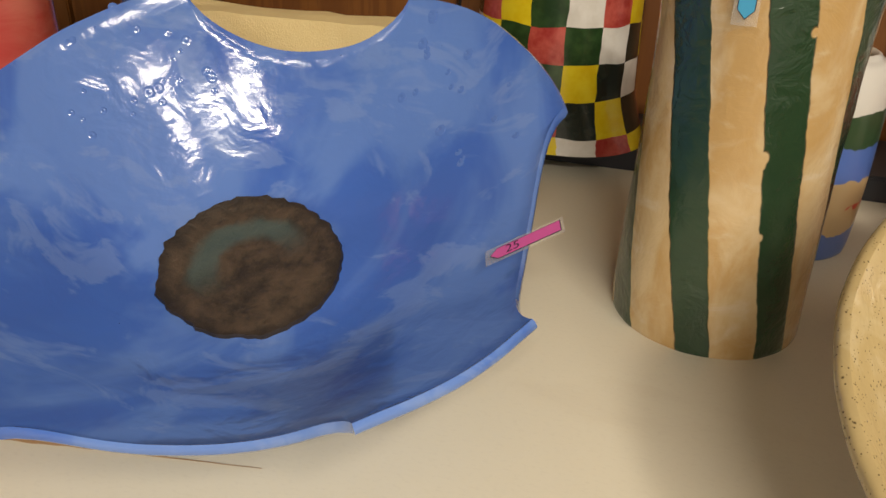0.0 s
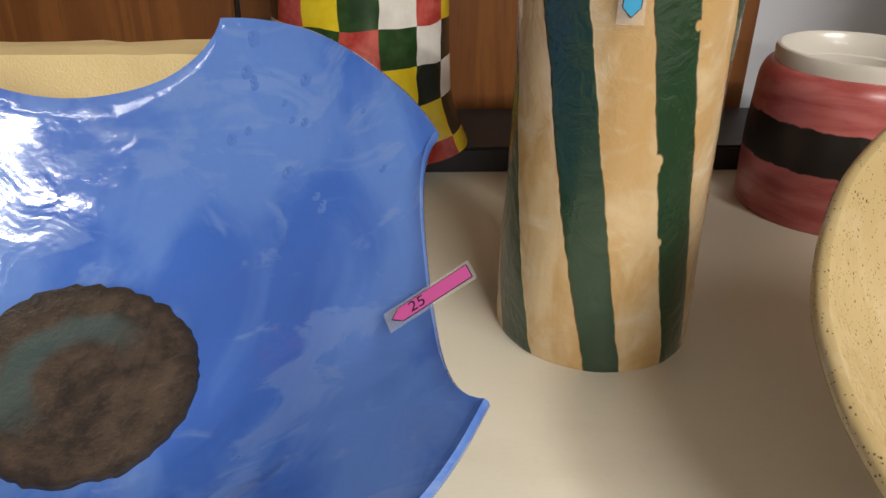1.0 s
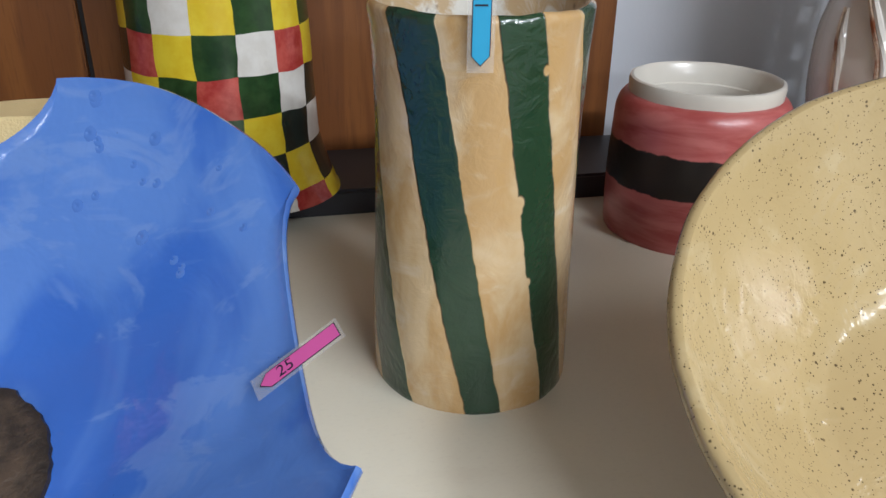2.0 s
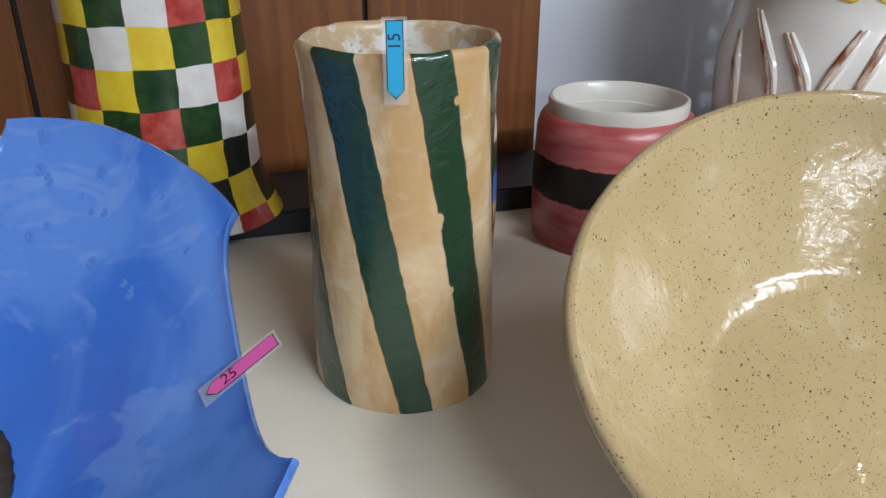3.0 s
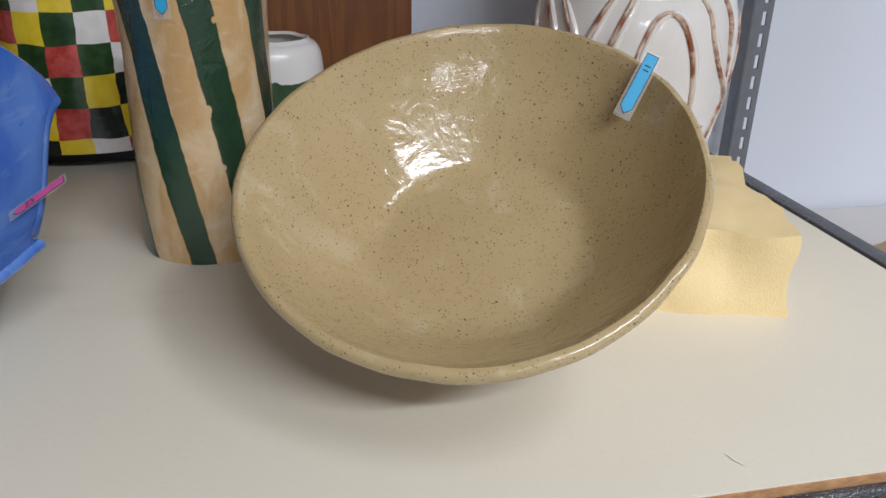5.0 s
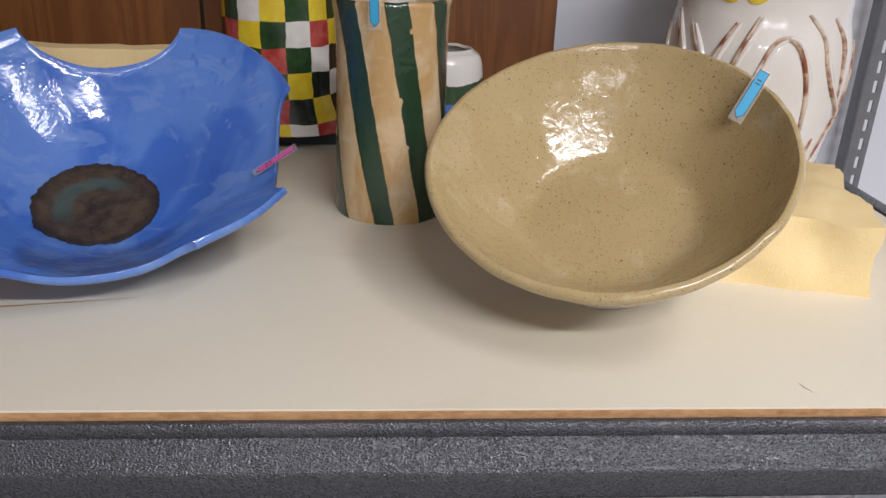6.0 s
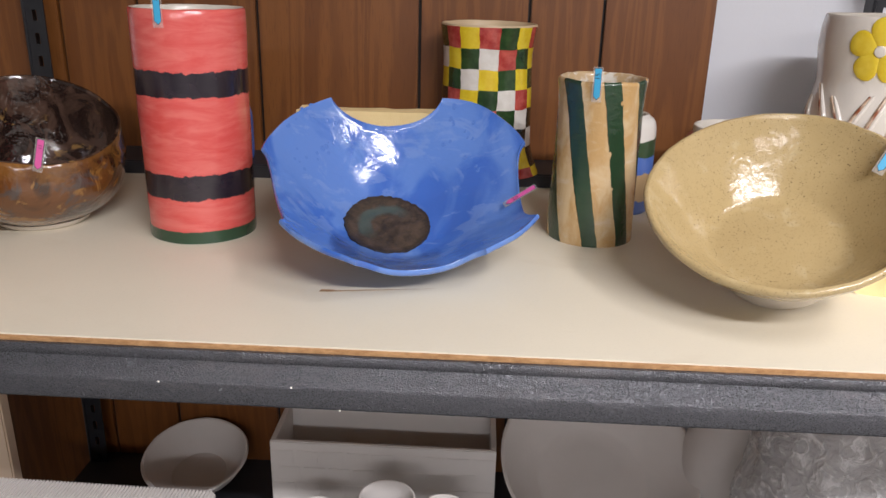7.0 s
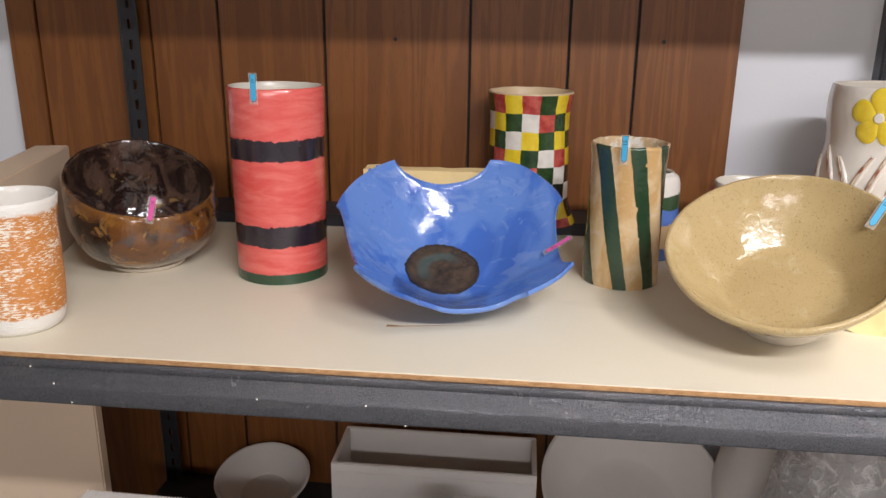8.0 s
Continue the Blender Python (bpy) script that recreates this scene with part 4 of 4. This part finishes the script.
def build_flags():
    price_flag(flag_pose((0.3040, 0.3135, 0.1855), (0.3030, 0.3090, 0.2310), (-0.18, -1, 0.05)), TAG_BLUE, "15", "blue", "the striped vase")
    price_flag(flag_pose((0.1985, 0.2645, 0.0690), (0.2345, 0.2700, 0.0920), (-0.55, -0.35, 0.75)), TAG_PINK, "25", "pink", "the blue bowl", 0.0455)
    price_flag(flag_pose((0.5950, 0.1970, 0.1370), (0.6180, 0.2050, 0.1785), (-0.38, -0.9, 0.2)), TAG_BLUE, "", "blue", "the speckled bowl", 0.046)
    price_flag(flag_pose((-0.2095, 0.2590, 0.2640), (-0.2090, 0.2580, 0.3090), (0, -1, 0.03)), TAG_BLUE, "", "blue", "the coral vase")
    price_flag(flag_pose((-0.3728, 0.2431, 0.0857), (-0.3595, 0.2440, 0.1355), (0.15, -1, 0.1)), TAG_PINK, "", "pink", "the brown bowl")


# ---- things round and below the shelf ----
def build_around():
    m = pose(-0.615, 0.465, 0, 0, 0, -76)
    single("wood_block", box(-0.0, 0.36, -0.055, 0.0, 0.0, 0.165, 0.002), BEIGE, m, "pale beige wooden board standing on edge", "board")
    # lower shelf
    D = -0.64
    t = thing("bisque_box", pose(0, 0, D), "unglazed white rectangular clay box with woven tile pattern", "clay box", "unglazed pottery")
    x0, x1, y0, y1, h, th = -0.19, 0.215, 0.525, 0.672, 0.178, 0.009
    part("base", box(x0, x1, y0, y1, 0, 0.010), BISQUE, t, "", False)
    part("side_front", box(x0, x1, y0, y0 + th, 0.0105, h, 0.002), BISQUE, t)
    part("side_back", box(x0, x1, y1 - th, y1, 0.0105, h, 0.002), BISQUE, t)
    part("side_left", box(x0, x0 + th, y0 + th + 0.0005, y1 - th - 0.0005, 0.0105, h, 0.002), BISQUE, t)
    part("side_right", box(x1 - th, x1, y0 + th + 0.0005, y1 - th - 0.0005, 0.0105, h, 0.002), BISQUE, t)
    rnd = random.Random(8)
    for r in range(4):
        for c in range(8 if r % 2 else 9):
            w, hh = 0.040, 0.026
            ob = part("clay_tile", box(-w / 2, w / 2, -0.0022, 0.0, -hh / 2, hh / 2, 0.001), BISQUE, t)
            ob.matrix_local = pose(x0 + 0.022 + c * 0.0452 + (0.012 if r % 2 else 0), y0 + 0.0004, h - 0.030 - r * 0.034, 0, rnd.uniform(-4, 4), 0)

    def bowl(name, m, r, d, label, seg=96):
        b = thing(name, m, label, "bowl", "unglazed pottery")
        o = smooth_path([(r * 0.45, 0.0), (r * 0.52, 0.004), (r * 0.78, d * 0.45), (r, d)], 22)
        skin, inner = [(0, 0), (r * 0.3, 0)] + o + [(r - 0.002, d + 0.0025)], None
        part("body", lathe(skin, seg, hand(r * 90, 0.002)), BISQUE, b)
        inn = [(r - 0.002, d + 0.0025), (r - 0.0045, d + 0.002)] + [(q - 0.006, z + 0.002) for q, z in o[::-1] if z > 0.008] + [(r * 0.4, 0.012), (0, 0.011)]
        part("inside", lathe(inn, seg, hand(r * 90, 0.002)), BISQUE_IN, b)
    bowl("bisque_bowl", pose(-0.360, 0.615, D + 0.026, 12, 0, 0), 0.101, 0.06, "small unglazed white clay bowl")
    bowl("large_bisque_bowl", pose(0.398, 0.600, D + 0.070, 30, 4, 0), 0.180, 0.095, "large unglazed white clay bowl leaning back")
    # ribbed tray
    t = thing("ribbed_tray", pose(-0.445, 0.32, D + 0.135, 0, 0, -1), "white ribbed clay slab lying on a stack", "clay slab", "unglazed pottery")
    part("slab", box(-0.200, 0.190, -0.10, 0.10, 0, 0.012, 0.003), BISQUE, t)
    for k in range(64):
        part("rib", tube([(-0.195 + k * 0.006, -0.098, 0.0125), (-0.195 + k * 0.006, 0.098, 0.0125)], 0.0022, 6), BISQUE, t)
    single("tray_support", box(-0.15, 0.15, -0.09, 0.09, 0, 0.1345, 0.004), CARD, pose(-0.445, 0.32, D, 0, 0, -1), "brown cardboard box under the ribbed slab", "box")
    for x, y, r, hh in ((0.042, 0.35, 0.044, 0.205), (0.132, 0.36, 0.038, 0.180), (-0.075, 0.37, 0.034, 0.158)):
        t = thing("bisque_cup", pose(x, y, D), "tall unglazed white clay cup", "cup", "unglazed cups")
        skin, inner = walls([(r * 0.8, 0.0), (r * 0.9, 0.01), (r, hh * 0.6), (r, hh)], 0.004)
        part("body", lathe(skin, 56, hand(r * 300, 0.001)), BISQUE, t)
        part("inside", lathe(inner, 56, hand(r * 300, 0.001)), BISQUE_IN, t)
    # things wrapped in clear plastic
    rows = []
    for j in range(30):
        z = j / 29
        row = []
        for i in range(64):
            a = 2 * math.pi * i / 64
            n = noise.noise(Vector((math.cos(a) * 3, math.sin(a) * 3, z * 5)))
            n2 = noise.noise(Vector((math.cos(a) * 9, math.sin(a) * 9, z * 16)))
            k = 1.0 - 0.25 * z ** 3 + 0.10 * n + 0.04 * n2
            row.append((0.17 * k * math.cos(a), 0.15 * k * math.sin(a), 0.40 * z))
        rows.append(row)
    single("plastic_bag", rings(rows), PLASTIC, pose(0.76, 0.40, D), "crumpled clear plastic bag over wet clay work", "plastic bag")
    single("wrapped_clay", lathe([(0, 0), (0.11, 0), (0.13, 0.04), (0.125, 0.22), (0.10, 0.33), (0.04, 0.36), (0, 0.362)], 48, hand(70, 0.012)), BISQUE, pose(0.76, 0.40, D), "pale grey clay work inside the bag", "clay work")
    t = thing("grey_pot", pose(0.672, 0.58, D), "tall grey unglazed clay pot", "pot", "unglazed pottery")
    skin, inner = walls([(0.07, 0.0), (0.10, 0.05), (0.115, 0.14), (0.09, 0.26), (0.062, 0.325), (0.060, 0.335)], 0.006)
    part("body", lathe(skin, 64, hand(75, 0.004)), BISQUE_IN, t)
    part("inside", lathe(inner, 64, hand(75, 0.004)), BISQUE, t)
    # beige board standing beside the lower shelf
    single("beige_board", box(-1.02, -0.622, 0.45, 0.475, FLOOR, -0.09, 0.003), BEIGE, pose(0, 0, 0), "plain beige board standing upright beside the lower shelf", "board")
    # a table past the side rail with a crumpled cloth
    t = thing("side_table", pose(0, 0, 0), "pale topped work table beside the rack", "table")
    part("tabletop", box(0.945, 1.9, -0.05, 0.74, -0.20, -0.17, 0.003), PALETOP, t)
    for x in (1.0, 1.84):
        for y in (0.0, 0.69):
            part("leg", box(x - 0.02, x + 0.02, y - 0.02, y + 0.02, FLOOR, -0.2005, 0.003), PALETOP, t)
    rows = []
    for j in range(16):
        z = j / 15
        k = (1 - 0.85 * z ** 1.6)
        rows.append([(0.115 * k * math.cos(a) * (1 + 0.3 * noise.noise(Vector((math.cos(a) * 2, math.sin(a) * 2, z * 3)))),
                      0.13 * k * math.sin(a) * (1 + 0.3 * noise.noise(Vector((math.cos(a) * 2, math.sin(a) * 2, z * 3 + 5)))),
                      0.075 * z * (1 + 0.3 * noise.noise(Vector((math.cos(a) * 3, math.sin(a) * 3, 1))))) for a in np.linspace(0, 2 * math.pi, 48, endpoint=False)])
    single("crumpled_cloth", rings(rows), CARD, pose(1.12, 0.42, -0.17), "crumpled tan cloth lying on the side table", "cloth")


build_room()
build_rack()
build_blue_bowl()
build_tan_bowl()
build_striped_vase()
build_pink_vase()
build_checker_vase()
build_pink_pot()
build_small_pot()
build_brown_bowl()
build_orange_cup()
build_white_vase()
build_foam()
build_flags()
build_around()
build_panel()
